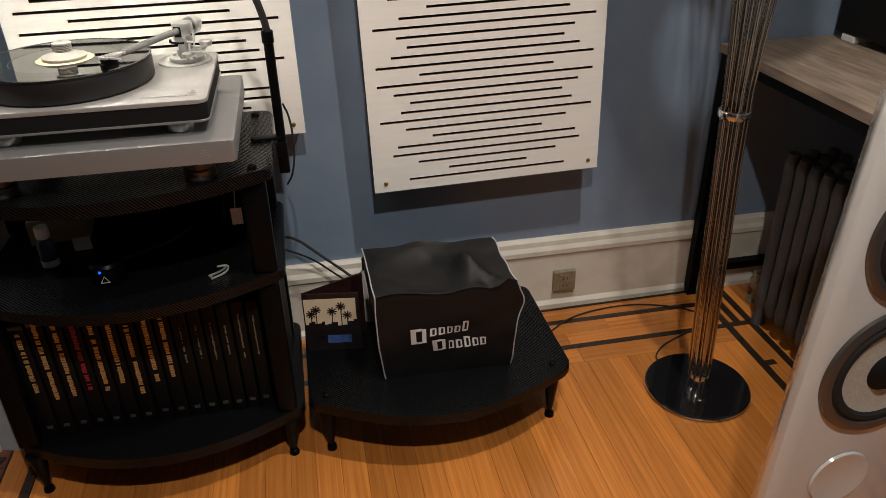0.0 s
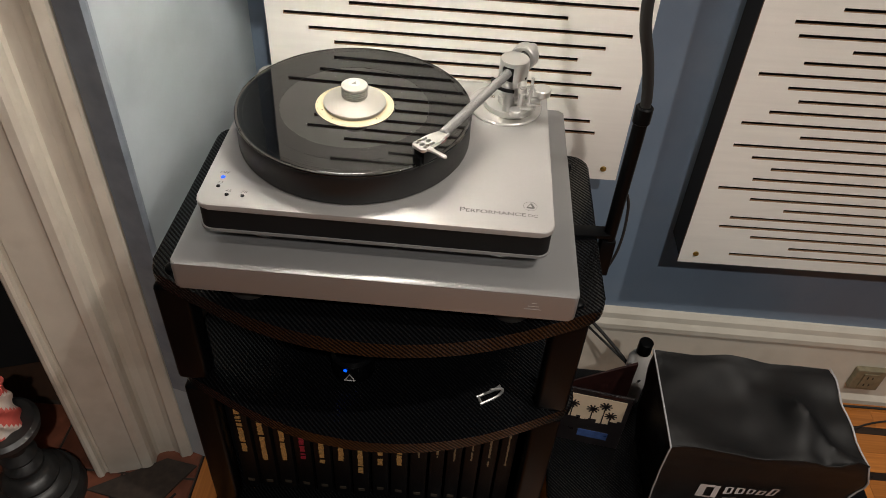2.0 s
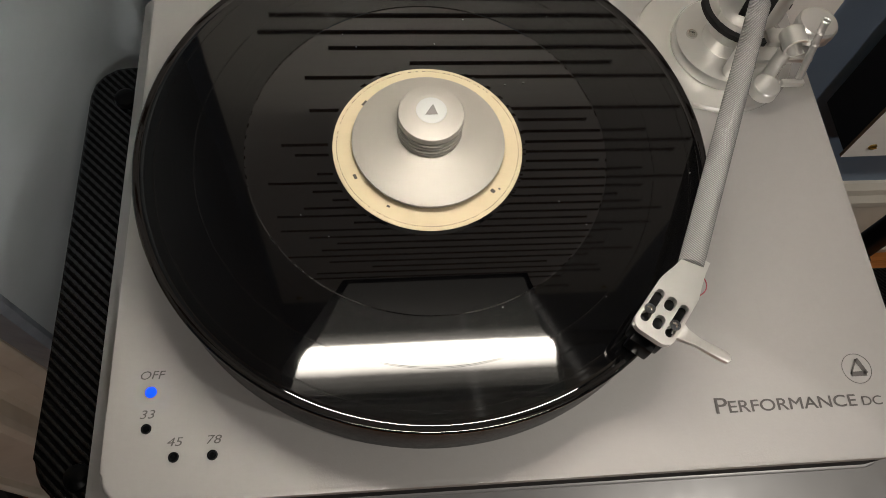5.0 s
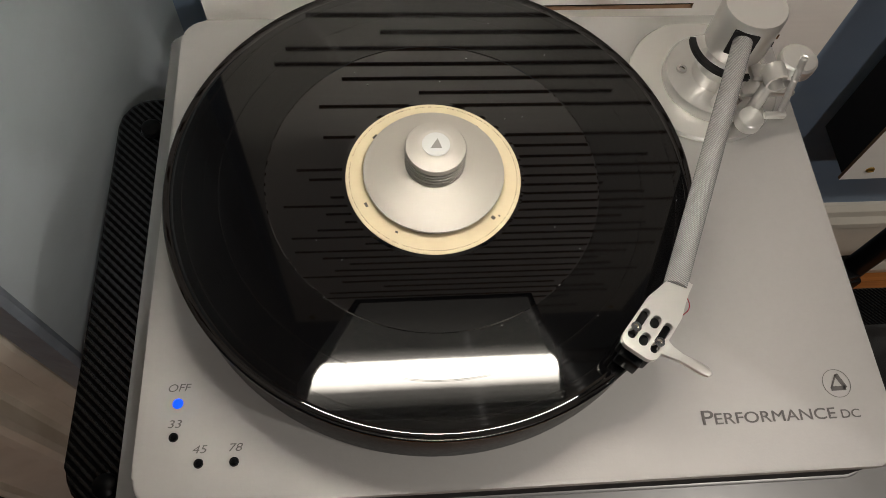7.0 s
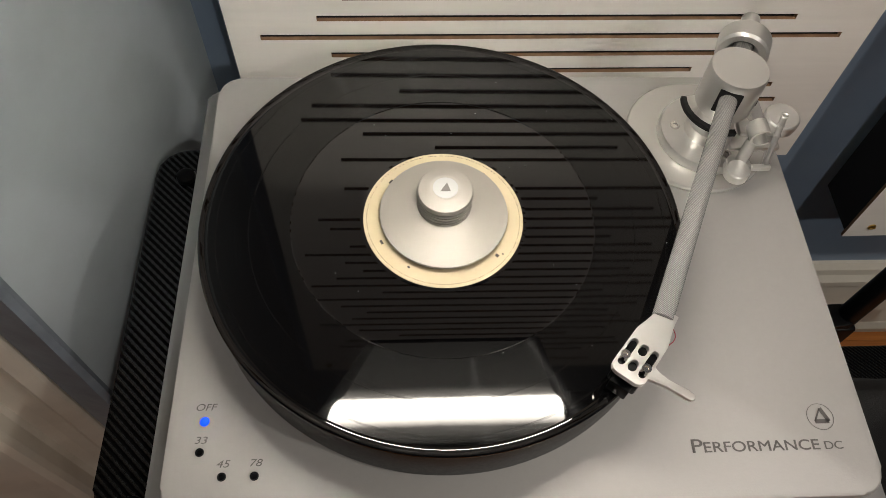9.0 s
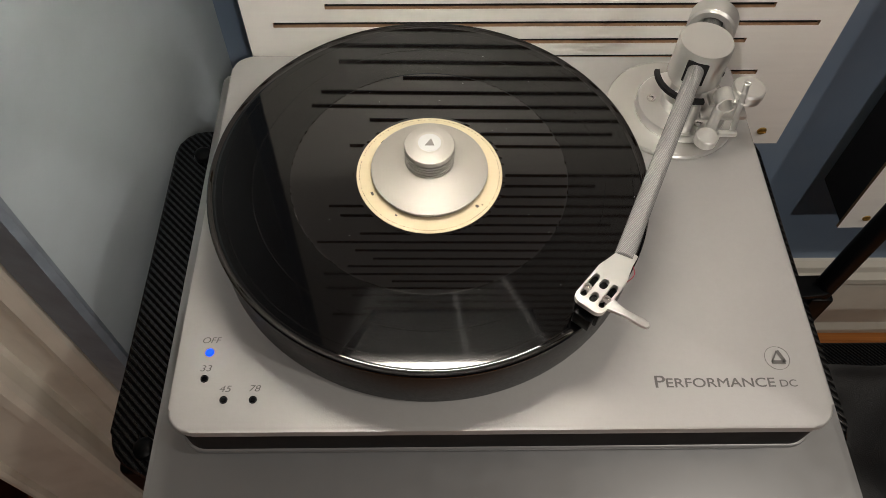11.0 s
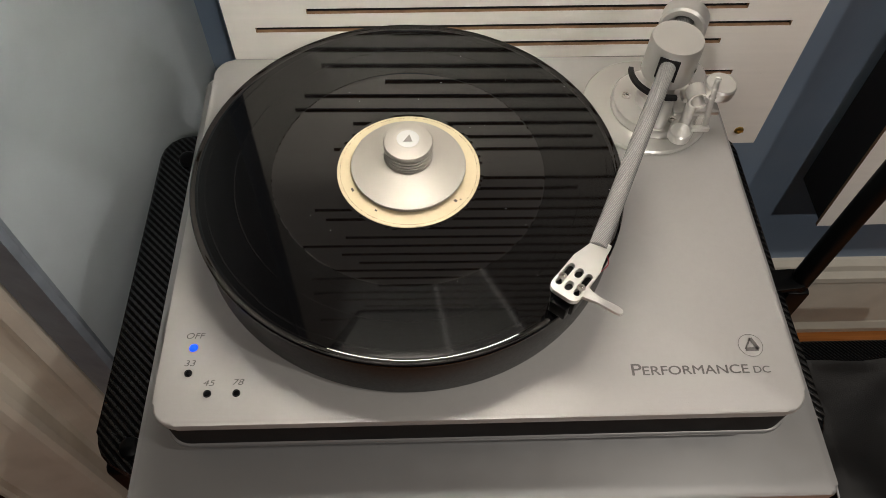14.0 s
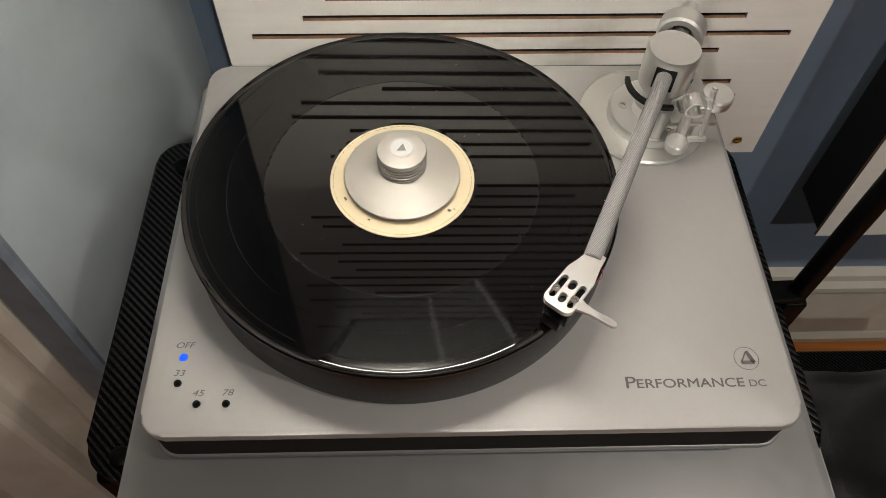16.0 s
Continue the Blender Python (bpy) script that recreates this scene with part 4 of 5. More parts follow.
# ---- record and clamp ----
record = thing("vinyl_record", "black vinyl record on the platter", "record", (CX, CY, 0.922))
part("grooved_area", lathe([(0.095, 0.0028), (0.1195, 0.0028), (0.1197, 0.00275), (0.1201, 0.00275), (0.1203, 0.0028), (0.1390, 0.0028), (0.1392, 0.00275), (0.1397, 0.00275), (0.1399, 0.0028), (0.1445, 0.0028)], 200), M["groove"], record, "fine grooved band")
part("rim", lathe([(0.1445, 0.0028), (0.1452, 0.0026), (0.1475, 0.0028), (0.1485, 0.0034), (0.1494, 0.0035), (0.1501, 0.0029), (0.1504, 0.0020), (0.1501, 0.0009), (0.1494, 0.0003), (0.1486, 0.0), (0, 0)], 160), M["vinyl"], record, "glossy rounded rim", True)
part("run_out", lathe([(0.050, 0.0027), (0.052, 0.0025), (0.0944, 0.0025), (0.0950, 0.0027)], 160), M["vinyl"], record, "smooth glossy run-out")
lab = part("label", lathe([(0, 0.0031), (0.0495, 0.0031), (0.0500, 0.0027)], 96), M["label"], record, "cream paper label")
random.seed(9)
bm = bmesh.new()
a = 0.0
while a < 360:
    w = random.choice((0.5, 0.8, 1.1, 1.4))
    if random.random() > 0.2:
        c, s = math.cos(radians(a)), math.sin(radians(a))
        own = box(-w * 0.00030, -0.00024, 0.0032, w * 0.00030, 0.00024, 0.00325)
        join(bm, own, Matrix.Rotation(radians(a), 4, "Z") @ Matrix.Translation((0, 0.0478, 0)))
    a += w + 0.45
tagged(part("fine_print", bm, M["print"], lab, "ring of tiny print"), kind="stuff")
bm = bmesh.new()
for a, r, w, h in ((58, 0.0425, 0.004, 0.003), (50, 0.0425, 0.0026, 0.0034), (-42, 0.0425, 0.0034, 0.004), (-38, 0.0445, 0.0016, 0.002), (140, 0.0425, 0.006, 0.0026), (205, 0.0425, 0.005, 0.0026), (238, 0.042, 0.003, 0.002)):
    join(bm, box(-w * 0.3, -h * 0.3, 0.0032, w * 0.3, h * 0.3, 0.00325), Matrix.Rotation(radians(a - 90), 4, "Z") @ Matrix.Translation((0, r, 0)))
tagged(part("print_marks", bm, M["print"], lab, "small dark print marks"), kind="stuff")
random.seed(31)
bm = bmesh.new()
for k in range(16):
    r, a = random.uniform(0.058, 0.143), random.uniform(0, 2 * math.pi)
    w, h = random.uniform(0.00015, 0.0005), random.uniform(0.00012, 0.00025)
    join(bm, box(-w, -h, 0.0028, w, h, 0.0030), Matrix.Translation((r * math.cos(a), r * math.sin(a), 0)) @ Matrix.Rotation(random.uniform(0, 3), 4, "Z"))
tagged(part("dust", bm, M["sticker"], record, "tiny specks of dust"), kind="stuff")
clamp = thing("record_clamp", "silver conical record clamp with ribbed knob", "clamp", (CX, CY, 0.9251))
part("cone", lathe([(0, 0), (0.0375, 0), (0.0380, 0.0010), (0.0398, 0.0052), (0.0396, 0.0058), (0.0386, 0.0062), (0.017, 0.0132), (0.0150, 0.0136), (0, 0.0136)], 72), M["clamp"], clamp, "shallow silver cone", True)
# matte black core puts the grooves' shade into the colour
part("knob_core", disc(0.0130, 0.0130, 0.0256, 0.0001, 48), M["matte"], clamp, "black core standing in for shade between the ribs")
for k in range(4):
    part("rib", disc(0.0166, 0.0147 + k * 0.0027, 0.0160 + k * 0.0027, 0.0003, 56), M["clamp"], clamp, "thin silver rib")
part("knob", lathe([(0, 0.0255), (0.0160, 0.0255), (0.0166, 0.0259), (0.0166, 0.0284), (0.0161, 0.0292), (0.0098, 0.0311), (0.0090, 0.0312), (0, 0.0312)], 64), M["clamp"], clamp, "bevelled silver knob", True)
seal = part("seal", disc(0.0076, 0.0312, 0.0315, 0.0001, 32), M["sticker"], clamp, "round pale seal")
part("mark", prism([(-0.0032, -0.0026), (0.0030, -0.0026), (0.0010, 0.0036)], 0.0315, 0.0317), M["greyprint"], seal, "grey triangle")

# ---- gooseneck lamp clamped to the rack ----
lamp = thing("gooseneck_lamp", "black gooseneck lamp clamped to the rack, switched on", "lamp", (0.53, 0.17, 0.73))
L0 = Matrix.Translation((-0.53, -0.17, -0.73))


def lp(name, bm, material, label="", smooth=True):
    bm.transform(L0)
    return part(name, bm, material, lamp, label, smooth)


lp("stem", tube([(0.531, 0.185, 0.67), (0.5305, 0.183, 0.80), (0.530, 0.180, 0.94)], 0.0095, 16), M["black"], "black upright stem")
lp("collar", disc(0.0115, 0.925, 0.950, 0.002, 24, (0.530, 0.180, 0)), M["black"])
lp("neck", tube([(0.530, 0.180, 0.945), (0.529, 0.178, 0.965), (0.516, 0.168, 1.02), (0.497, 0.155, 1.07), (0.492, 0.150, 1.13), (0.480, 0.150, 1.19), (0.42, 0.152, 1.235), (0.30, 0.155, 1.235)], 0.0070, 14, smooth_steps=2), M["rubber"], "bendable black neck")
lp("bracket", prism([(0.470, 0.176), (0.480, 0.168), (0.525, 0.172), (0.536, 0.176), (0.536, 0.194), (0.470, 0.192)], 0.7305, 0.737, 0.001), M["black"], "flat clamp jaw")
lp("clamp_body", box(0.519, 0.173, 0.655, 0.541, 0.197, 0.724, 0.003), M["black"], "black clamp body")
LX0, LX1, LY0, LY1, LZ = 0.072, 0.282, 0.128, 0.204, 1.203
head = lp("head", prism([(LX0 - 0.018, LY0 - 0.028), (LX1 + 0.010, LY0 - 0.028), (LX1 + 0.010, LY0 + 0.010), (LX1 - 0.010, LY1 + 0.006), (LX0 + 0.034, LY1 + 0.006), (LX0 - 0.018, LY0 + 0.004)], LZ + 0.003, LZ + 0.024, 0.003), M["black"], "flat lamp head, narrower at the back")
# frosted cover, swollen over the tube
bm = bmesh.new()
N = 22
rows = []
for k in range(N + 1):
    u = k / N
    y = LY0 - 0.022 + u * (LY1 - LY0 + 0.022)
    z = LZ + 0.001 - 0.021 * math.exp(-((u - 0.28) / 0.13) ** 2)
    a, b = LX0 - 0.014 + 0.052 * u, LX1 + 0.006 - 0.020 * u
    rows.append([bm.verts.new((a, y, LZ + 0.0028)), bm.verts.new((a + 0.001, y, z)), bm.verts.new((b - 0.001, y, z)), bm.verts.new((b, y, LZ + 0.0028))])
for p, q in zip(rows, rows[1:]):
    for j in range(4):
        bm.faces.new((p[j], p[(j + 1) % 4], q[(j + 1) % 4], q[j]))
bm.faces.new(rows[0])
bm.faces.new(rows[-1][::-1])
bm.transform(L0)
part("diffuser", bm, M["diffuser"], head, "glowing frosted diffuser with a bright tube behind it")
lp("lead", tube([(0.542, 0.19, 0.80), (0.552, 0.20, 0.77), (0.556, 0.20, 0.70), (0.545, 0.20, 0.64), (0.530, 0.22, 0.61)], 0.0022, 8, smooth_steps=3), M["rubber"], "thin black lead")

# ---- low amplifier stand with covered machine ----
stand = thing("amplifier_stand", "low black carbon-fibre stand with bowed front", "stand", (0.83, 0.17, 0))
S0 = Matrix.Translation((-0.83, -0.17, 0))


def sp(name, bm, material, label="", smooth=True):
    bm.transform(S0)
    return part(name, bm, material, stand, label, smooth)


sp("top", prism(bowed(0.522, 1.140, 0.395, 0.012, -0.084, 0.030), 0.136, 0.162, 0.006, 3), M["carbon"], "carbon-fibre bowed top")
for x, y in ((0.560, 0.040), (1.098, 0.040), (0.560, 0.350), (1.098, 0.350)):
    sp("foot", lathe([(0, 0.136), (0.021, 0.136), (0.020, 0.126), (0.008, 0.030), (0.004, 0.012), (0.011, 0.010), (0.012, 0.004), (0.012, 0), (0, 0)], 20, (x, y, 0)), M["black"], "tapered spike foot")
    sp("bolt", lathe([(0, 0.006), (0.005, 0.0056), (0.0085, 0.0035), (0.0095, 0.0)], 20, (x, y, 0.162)), M["black"], "domed black bolt")

# covered record cleaning machine
cover = thing("dust_cover", "black vinyl dust cover with white piping and a silver emblem", "cover", (0.856, 0.16, 0.162), -1.5)
bm = bmesh.new()
NX, NY, NZ = 22, 14, 12
X0, X1, Y0, Y1, H = -0.160, 0.152, -0.106, 0.080, 0.230


def cloth(u, v, w):
    """A place on the cover for box coordinates in 0..1."""
    x, y, z = X0 + u * (X1 - X0), Y0 + v * (Y1 - Y0), w * H
    s = 0.010 * math.sin(math.pi * w)
    nse = noise.noise(Vector((u * 3.1, v * 2.7, w * 2.9)))
    if w > 0.99:
        z += 0.020 * v - 0.012 * math.sin(math.pi * u) * math.sin(math.pi * v) + 0.046 * math.exp(-(abs(u - 0.70) / 0.085 + (v - 0.42) ** 2 / 0.05)) + 0.020 * math.exp(-((u - 0.70 - 0.55 * (0.42 - v)) ** 2 / 0.003)) * (1 - v) + 0.016 * nse
        z -= 0.016 * math.exp(-((u - 0.50) ** 2 / 0.02 + (v - 0.25) ** 2 / 0.06)) + 0.010 * math.exp(-((u - 0.86) ** 2 / 0.008)) * (1 - v)
    else:
        z += 0.020 * v * w
        if v < 0.01:
            y -= 0.006 * w * (1 - w) * 4 * (0.4 + nse)
            y += 0.010 * (1 - w) ** 3
            z += 0.034 * w ** 8 * math.exp(-((u - 0.72) ** 2 / 0.006)) * 0.25
    x += 0.014 * (u - 0.5) * w * (1 - w) * 2 + 0.006 * nse * (1 if u > 0.5 else -1) - 0.016 * (u - 0.5) * (1 - w) ** 2
    x -= 0.012 * w * (0.3 + v)
    if u > 0.9:
        x += 0.016 * math.exp(-((w - 0.80) / 0.16) ** 2) * (1 - 0.8 * v)
    y += 0.004 * noise.noise(Vector((u * 6, w * 5, 4 + v)))
    return Vector((x, y, max(z, 0.001)))


def sheet(f, n, m):
    g = [[bm.verts.new(f(i / n, j / m)) for j in range(m + 1)] for i in range(n + 1)]
    for i in range(n):
        for j in range(m):
            bm.faces.new((g[i][j], g[i + 1][j], g[i + 1][j + 1], g[i][j + 1]))


sheet(lambda a, b: cloth(a, 0, b), NX, NZ)
sheet(lambda a, b: cloth(a, 1, b), NX, NZ)
sheet(lambda a, b: cloth(0, a, b), NY, NZ)
sheet(lambda a, b: cloth(1, a, b), NY, NZ)
sheet(lambda a, b: cloth(a, b, 1), NX, NY)
bmesh.ops.remove_doubles(bm, verts=bm.verts[:], dist=0.004)
bmesh.ops.subdivide_edges(bm, edges=bm.edges[:], cuts=1, use_grid_fill=True, smooth=0.6)
part("fabric", bm, M["leather"], cover, "creased black vinyl fabric", True)
for u in (0, 1):
    edge = [cloth(u, 0, k / 14) + Vector((0.001 * (1 if u else -1), -0.0015, 0)) for k in range(15)] + [cloth(u, k / 8, 1) + Vector((0.001 * (1 if u else -1), 0, 0.0015)) for k in range(1, 9)]
    part("piping", tube(edge, 0.0016, 8), M["piping"], cover, "white piping", True)
bm = tube([cloth(k / 16, 0, 1) + Vector((0, -0.001, 0.001)) for k in range(17)], 0.0018, 8)
part("seam", bm, M["leather"], cover, "", True)
# emblem of two rows of plain upright blocks
bm = bmesh.new()
LET = [(0.073, 0.026, 0.042, 0.046)] + [(0.117 + 0.0185 * k, 0.044, 0.0165, 0.022 if k < 4 else 0.034) for k in range(5)]
LET += [(0.120, -0.002, 0.034, 0.037)] + [(0.156 + 0.0190 * k, 0.0, 0.0170, 0.025 if k != 2 else 0.032) for k in range(5)]
for ex, ez, ew, eh in LET:
    strokes = [(0.0, 0.30, 0.0, 1.0), (0.62, 0.84, 0.05, 0.95), (0.30, 0.62, 0.0, 0.16), (0.30, 0.62, 0.84, 1.0)]
    for a0, a1, b0, b1 in strokes:
        q = []
        for a, b in ((a0, b0), (a1, b0), (a1, b1), (a0, b1)):
            p = cloth((ex + a * ew) / (X1 - X0), 0, (0.074 + ez + b * eh * 0.92) / H)
            q.append(bm.verts.new(p + Vector((0, -0.0034, 0))))
        bm.faces.new(q)
tagged(part("emblem", bm, M["logo"], cover, "silver printed emblem of plain blocks"), kind="stuff")

# record sleeve leaning on the rack side
sleeve = thing("album_sleeve", "dark gatefold album sleeve with palm trees against a pale sky", "sleeve", (0.527, 0.215, 0.162), -8)
part("board", box(0, 0, 0, 0.135, 0.004, 0.164, 0.0006), M["night"], sleeve)
part("back_board", prism([(0.0, 0.004), (0.003, 0.004), (0.140, 0.085), (0.138, 0.090)], 0, 0.166), M["maroon"], sleeve, "dark inner board")
part("sky", box(0.003, -0.0006, 0.060, 0.126, 0.0002, 0.150), M["sky"], sleeve, "pale dusk sky")
bm = bmesh.new()
for px, pz, h in ((0.018, 0.066, 0.042), (0.030, 0.066, 0.054), (0.068, 0.066, 0.048), (0.090, 0.066, 0.062), (0.104, 0.066, 0.036)):
    box(px - 0.0012, -0.0011, pz - 0.01, px + 0.0012, -0.0005, pz + h, bm=bm)
    for k in range(9):
        a = radians(k * 40 + 12 * px)
        own = box(0, -0.0011, -0.0016, 0.012, -0.0005, 0.0016)
        join(bm, own, Matrix.Translation((px, 0, pz + h)) @ Matrix.Rotation(a, 4, "Y"))
for k in range(16):
    box(0.003 + k * 0.0077, -0.0011, 0.058, 0.0107 + k * 0.0077, -0.0005, 0.072 + 0.018 * random.random(), bm=bm)
part("silhouette", bm, M["night"], sleeve, "black palm silhouettes")
part("pool", box(0.052, -0.0006, 0.022, 0.110, 0.0002, 0.044), M["pool"], sleeve, "blue patch")
part("title_bar", box(0.070, -0.0006, 0.153, 0.120, 0.0002, 0.161), M["maroon"], sleeve, "dark red bar")
bt = thing("cleaner_bottle", "white plastic bottle with a black cap behind the cover", "bottle", (0.696, 0.325, 0.162))
part("body", lathe([(0, 0), (0.022, 0), (0.024, 0.004), (0.024, 0.13), (0.014, 0.150), (0, 0.150)], 28), M["white"], bt, smooth=True)
part("cap", disc(0.014, 0.150, 0.182, 0.002, 24), M["black"], bt, "black cap", True)


# ---- fireplace hearth and candle holder ----
HX = -0.192
setting("hearth", box(-1.9, -0.55, -0.012, HX, 0.30, -0.0015), M["grout"], "dark hearth bed", "hearth")
random.seed(12)

candle = thing("candle_holder", "turned black wooden candle holder with worn rims", "candle holder", (-0.485, 0.075, 0.002))
prof = [(0, 0), (0.086, 0), (0.088, 0.010), (0.082, 0.022), (0.085, 0.028), (0.080, 0.040), (0.068, 0.046), (0.070, 0.054), (0.064, 0.066), (0.052, 0.072), (0.054, 0.080), (0.044, 0.094), (0.030, 0.100),
        (0.034, 0.112), (0.036, 0.122), (0.030, 0.130), (0.024, 0.136), (0.028, 0.146), (0.034, 0.152), (0.028, 0.160), (0.022, 0.168), (0.024, 0.200), (0.040, 0.214), (0.048, 0.222), (0.062, 0.228), (0.064, 0.242), (0.056, 0.248), (0, 0.246)]
part("base", lathe(prof[:13] + [(0, 0.100)], 48), M["ebony"], candle, "stepped round base", True)
part("stem", lathe([(0, 0.1002)] + prof[13:23] + [(0, 0.2142)], 48), M["ebony"], candle, "turned stem", True)
part("dish", lathe([(0, 0.2144)] + prof[23:], 48), M["ebony"], candle, "round candle dish", True)
wax = thing("candle", "red and white twisted candle in the holder", "candle", (-0.485, 0.075, 0.249))
bm = bmesh.new()
SEG, RINGS = 36, 24
g = []
for k in range(RINGS + 1):
    z = 0.10 * k / RINGS
    g.append([bm.verts.new(((0.036 + 0.004 * math.cos(6 * (2 * math.pi * j / SEG + z * 22))) * math.cos(2 * math.pi * j / SEG), (0.036 + 0.004 * math.cos(6 * (2 * math.pi * j / SEG + z * 22))) * math.sin(2 * math.pi * j / SEG), z)) for j in range(SEG)])
for k in range(RINGS):
    for j in range(SEG):
        f = bm.faces.new((g[k][j], g[k][(j + 1) % SEG], g[k + 1][(j + 1) % SEG], g[k + 1][j]))
        f.material_index = int(((2 * math.pi * j / SEG + 0.1 * k / RINGS * 22) * 6 / (2 * math.pi)) % 2)
bm.faces.new(g[-1])
part("wax", bm, [M["wax"], M["wax2"]], wax, smooth=True)
part("wick", tube([(0, 0, 0.10), (0.001, 0, 0.112)], 0.001, 6), M["matte"], wax)

# ---- right side: uplighter of steel rods, console over the radiator, loudspeaker ----
uplighter = thing("floor_lamp", "floor lamp of bundled steel rods on a round black glass base", "floor lamp", (1.503, 0.055, 0))
part("base", lathe([(0, 0.002), (0.128, 0.002), (0.131, 0.005), (0.131, 0.011), (0.128, 0.014), (0, 0.014)], 72), M["glassblack"], uplighter, "round black glass base", True)
part("base_rim", lathe([(0.1312, 0.004), (0.1325, 0.007), (0.1312, 0.010)], 72), M["chrome"], uplighter, "chrome rim", True)
part("socket", lathe([(0, 0.014), (0.026, 0.014), (0.026, 0.052), (0.024, 0.055), (0, 0.055)], 32), M["chrome"], uplighter, "chrome socket", True)
LEAN_X, LEAN_Y = -0.040, -0.012
for k in range(22):
    a = 2 * math.pi * k / 22 + 0.1
    ring_r = 0.0300 if k % 2 else 0.0215
    c, s = math.cos(a), math.sin(a)
    pts = []
    for z, r in ((0.045, 0.86), (0.30, 0.92), (0.755, 0.86), (0.95, 1.15), (1.15, 1.9), (1.35, 3.0), (1.60, 4.6)):
        f = min(z, 0.8) / 0.755
        pts.append((ring_r * r * c + LEAN_X * min(f, 1.15), ring_r * r * s + LEAN_Y * min(f, 1.15), z))
    part("rod", tube(pts, 0.0026, 8, smooth_steps=1), M["rod"], uplighter, smooth=True)
part("ring", lathe([(0.027, -0.008), (0.0325, -0.008), (0.034, -0.005), (0.034, 0.005), (0.0325, 0.008), (0.027, 0.008)], 40, (LEAN_X, LEAN_Y, 0.752)), M["chrome"], uplighter, "chrome ring round the rods", True)
# bowl shade and its faint glow are assumed, above the view
part("bowl", lathe([(0.05, 1.60), (0.14, 1.66), (0.17, 1.74), (0.166, 1.74), (0.135, 1.668), (0.05, 1.608)], 40, (LEAN_X, LEAN_Y, 0)), M["shade"], uplighter, "frosted bowl shade", True)

table = thing("console_table", "console table with rustic grey wood top and black steel frame", "table", (1.684, 0.49, 0))
part("top", box(0, -1.15, 0.748, 0.58, 0.012, 0.772, 0.001), M["greywood"], table, "rustic grey-brown wood top")
for x, y in ((0.004, -0.022), (0.545, -0.022), (0.004, -1.14), (0.545, -1.14)):
    part("leg", box(x, y, 0, x + 0.027, y + 0.027, 0.7235), M["black"], table, "black square steel leg")
for x0, y0, x1, y1, z in ((0.004, -1.14, 0.031, 0.005, 0.7235), (0.545, -1.14, 0.572, 0.005, 0.7235), (0.031, -0.022, 0.545, 0.005, 0.7235), (0.031, -0.022, 0.545, 0.005, 0.075)):
    part("rail", box(x0, y0, z + (0.0005 if x1 > 0.2 and x0 < 0.1 else 0), x1, y1, z + 0.0243), M["black"], table, "black steel rail")
printer = thing("black_device", "black boxy device on the console table", "device", (2.118, 0.28, 0.772), 0)
part("body", box(-0.125, -0.36, 0.018, 0.13, 0.20, 0.24, 0.016, 3), M["matte"], printer, smooth=True)
part("foot", box(-0.12, 0.12, 0, -0.06, 0.17, 0.018, 0.003), M["card"], printer, "pale foot")
part("foot", box(-0.12, -0.28, 0, -0.06, -0.23, 0.018, 0.003), M["card"], printer, "pale foot")

radiator = thing("radiator", "dark painted cast-iron column radiator", "radiator", (1.80, 0.29, 0))
for k in range(11):
    y = -0.048 * k
    bm = bmesh.new()
    for x in (0.018, 0.075, 0.132):
        lathe([(0, 0.05), (0.014, 0.055), (0.0205, 0.085), (0.0185, 0.12), (0.0185, 0.46), (0.0205, 0.50), (0.015, 0.53), (0, 0.537)], 14, (x, y, 0), bm)
    box(0.008, y - 0.013, 0.075, 0.142, y + 0.013, 0.115, 0.010, 3, bm)
    box(0.008, y - 0.013, 0.478, 0.142, y + 0.013, 0.520, 0.012, 3, bm)
    tube([(0.075, y - 0.026, 0.096), (0.075, y + 0.026, 0.096)], 0.017, 12, bm)
    tube([(0.075, y - 0.026, 0.498), (0.075, y + 0.026, 0.498)], 0.017, 12, bm)
    if k in (0, 10):
        for x in (0.02, 0.13):
            lathe([(0, 0.0), (0.020, 0.0), (0.018, 0.02), (0.013, 0.06), (0, 0.06)], 14, (x, y, 0), bm)
    part("section", bm, M["iron"], radiator, "iron column section", True)
valve = part("valve", lathe([(0, 0), (0.030, 0.0), (0.030, 0.006), (0.013, 0.010), (0.013, 0.045), (0.024, 0.050), (0.026, 0.075), (0.018, 0.085), (0.020, 0.10), (0, 0.10)], 24, (0.075, 0.105, 0)), M["outlet"], radiator, "aged brass valve", True)
part("pipe", tube([(0.075, 0.105, 0.07), (0.075, 0.02, 0.096)], 0.012, 12), M["outlet"], radiator, "", True)

SPK = Vector((1.352, -0.598, 0))
speaker = thing("loudspeaker", "tall white lacquered loudspeaker with pale woven cones", "loudspeaker", SPK, 3)
speaker.matrix_world = pose(SPK.x, SPK.y, 0, 0, 3, 3)
half_plan = [(0.132, 0.0), (0.143, 0.004), (0.150, 0.012), (0.150, 0.022), (0.142, 0.036), (0.035, 0.150), (0.020, 0.156)]
plan = [(x, y) for x, y in half_plan] + [(-x, y) for x, y in reversed(half_plan)]
part("cabinet", prism(plan, 0.03, 1.12, 0.006, 3), M["lacquer"], speaker, "white lacquered cabinet", True)
part("plinth", prism([(x * 1.1, y * 1.05 - 0.01) for x, y in plan], 0.0, 0.028, 0.003), M["black"], speaker, "black plinth")
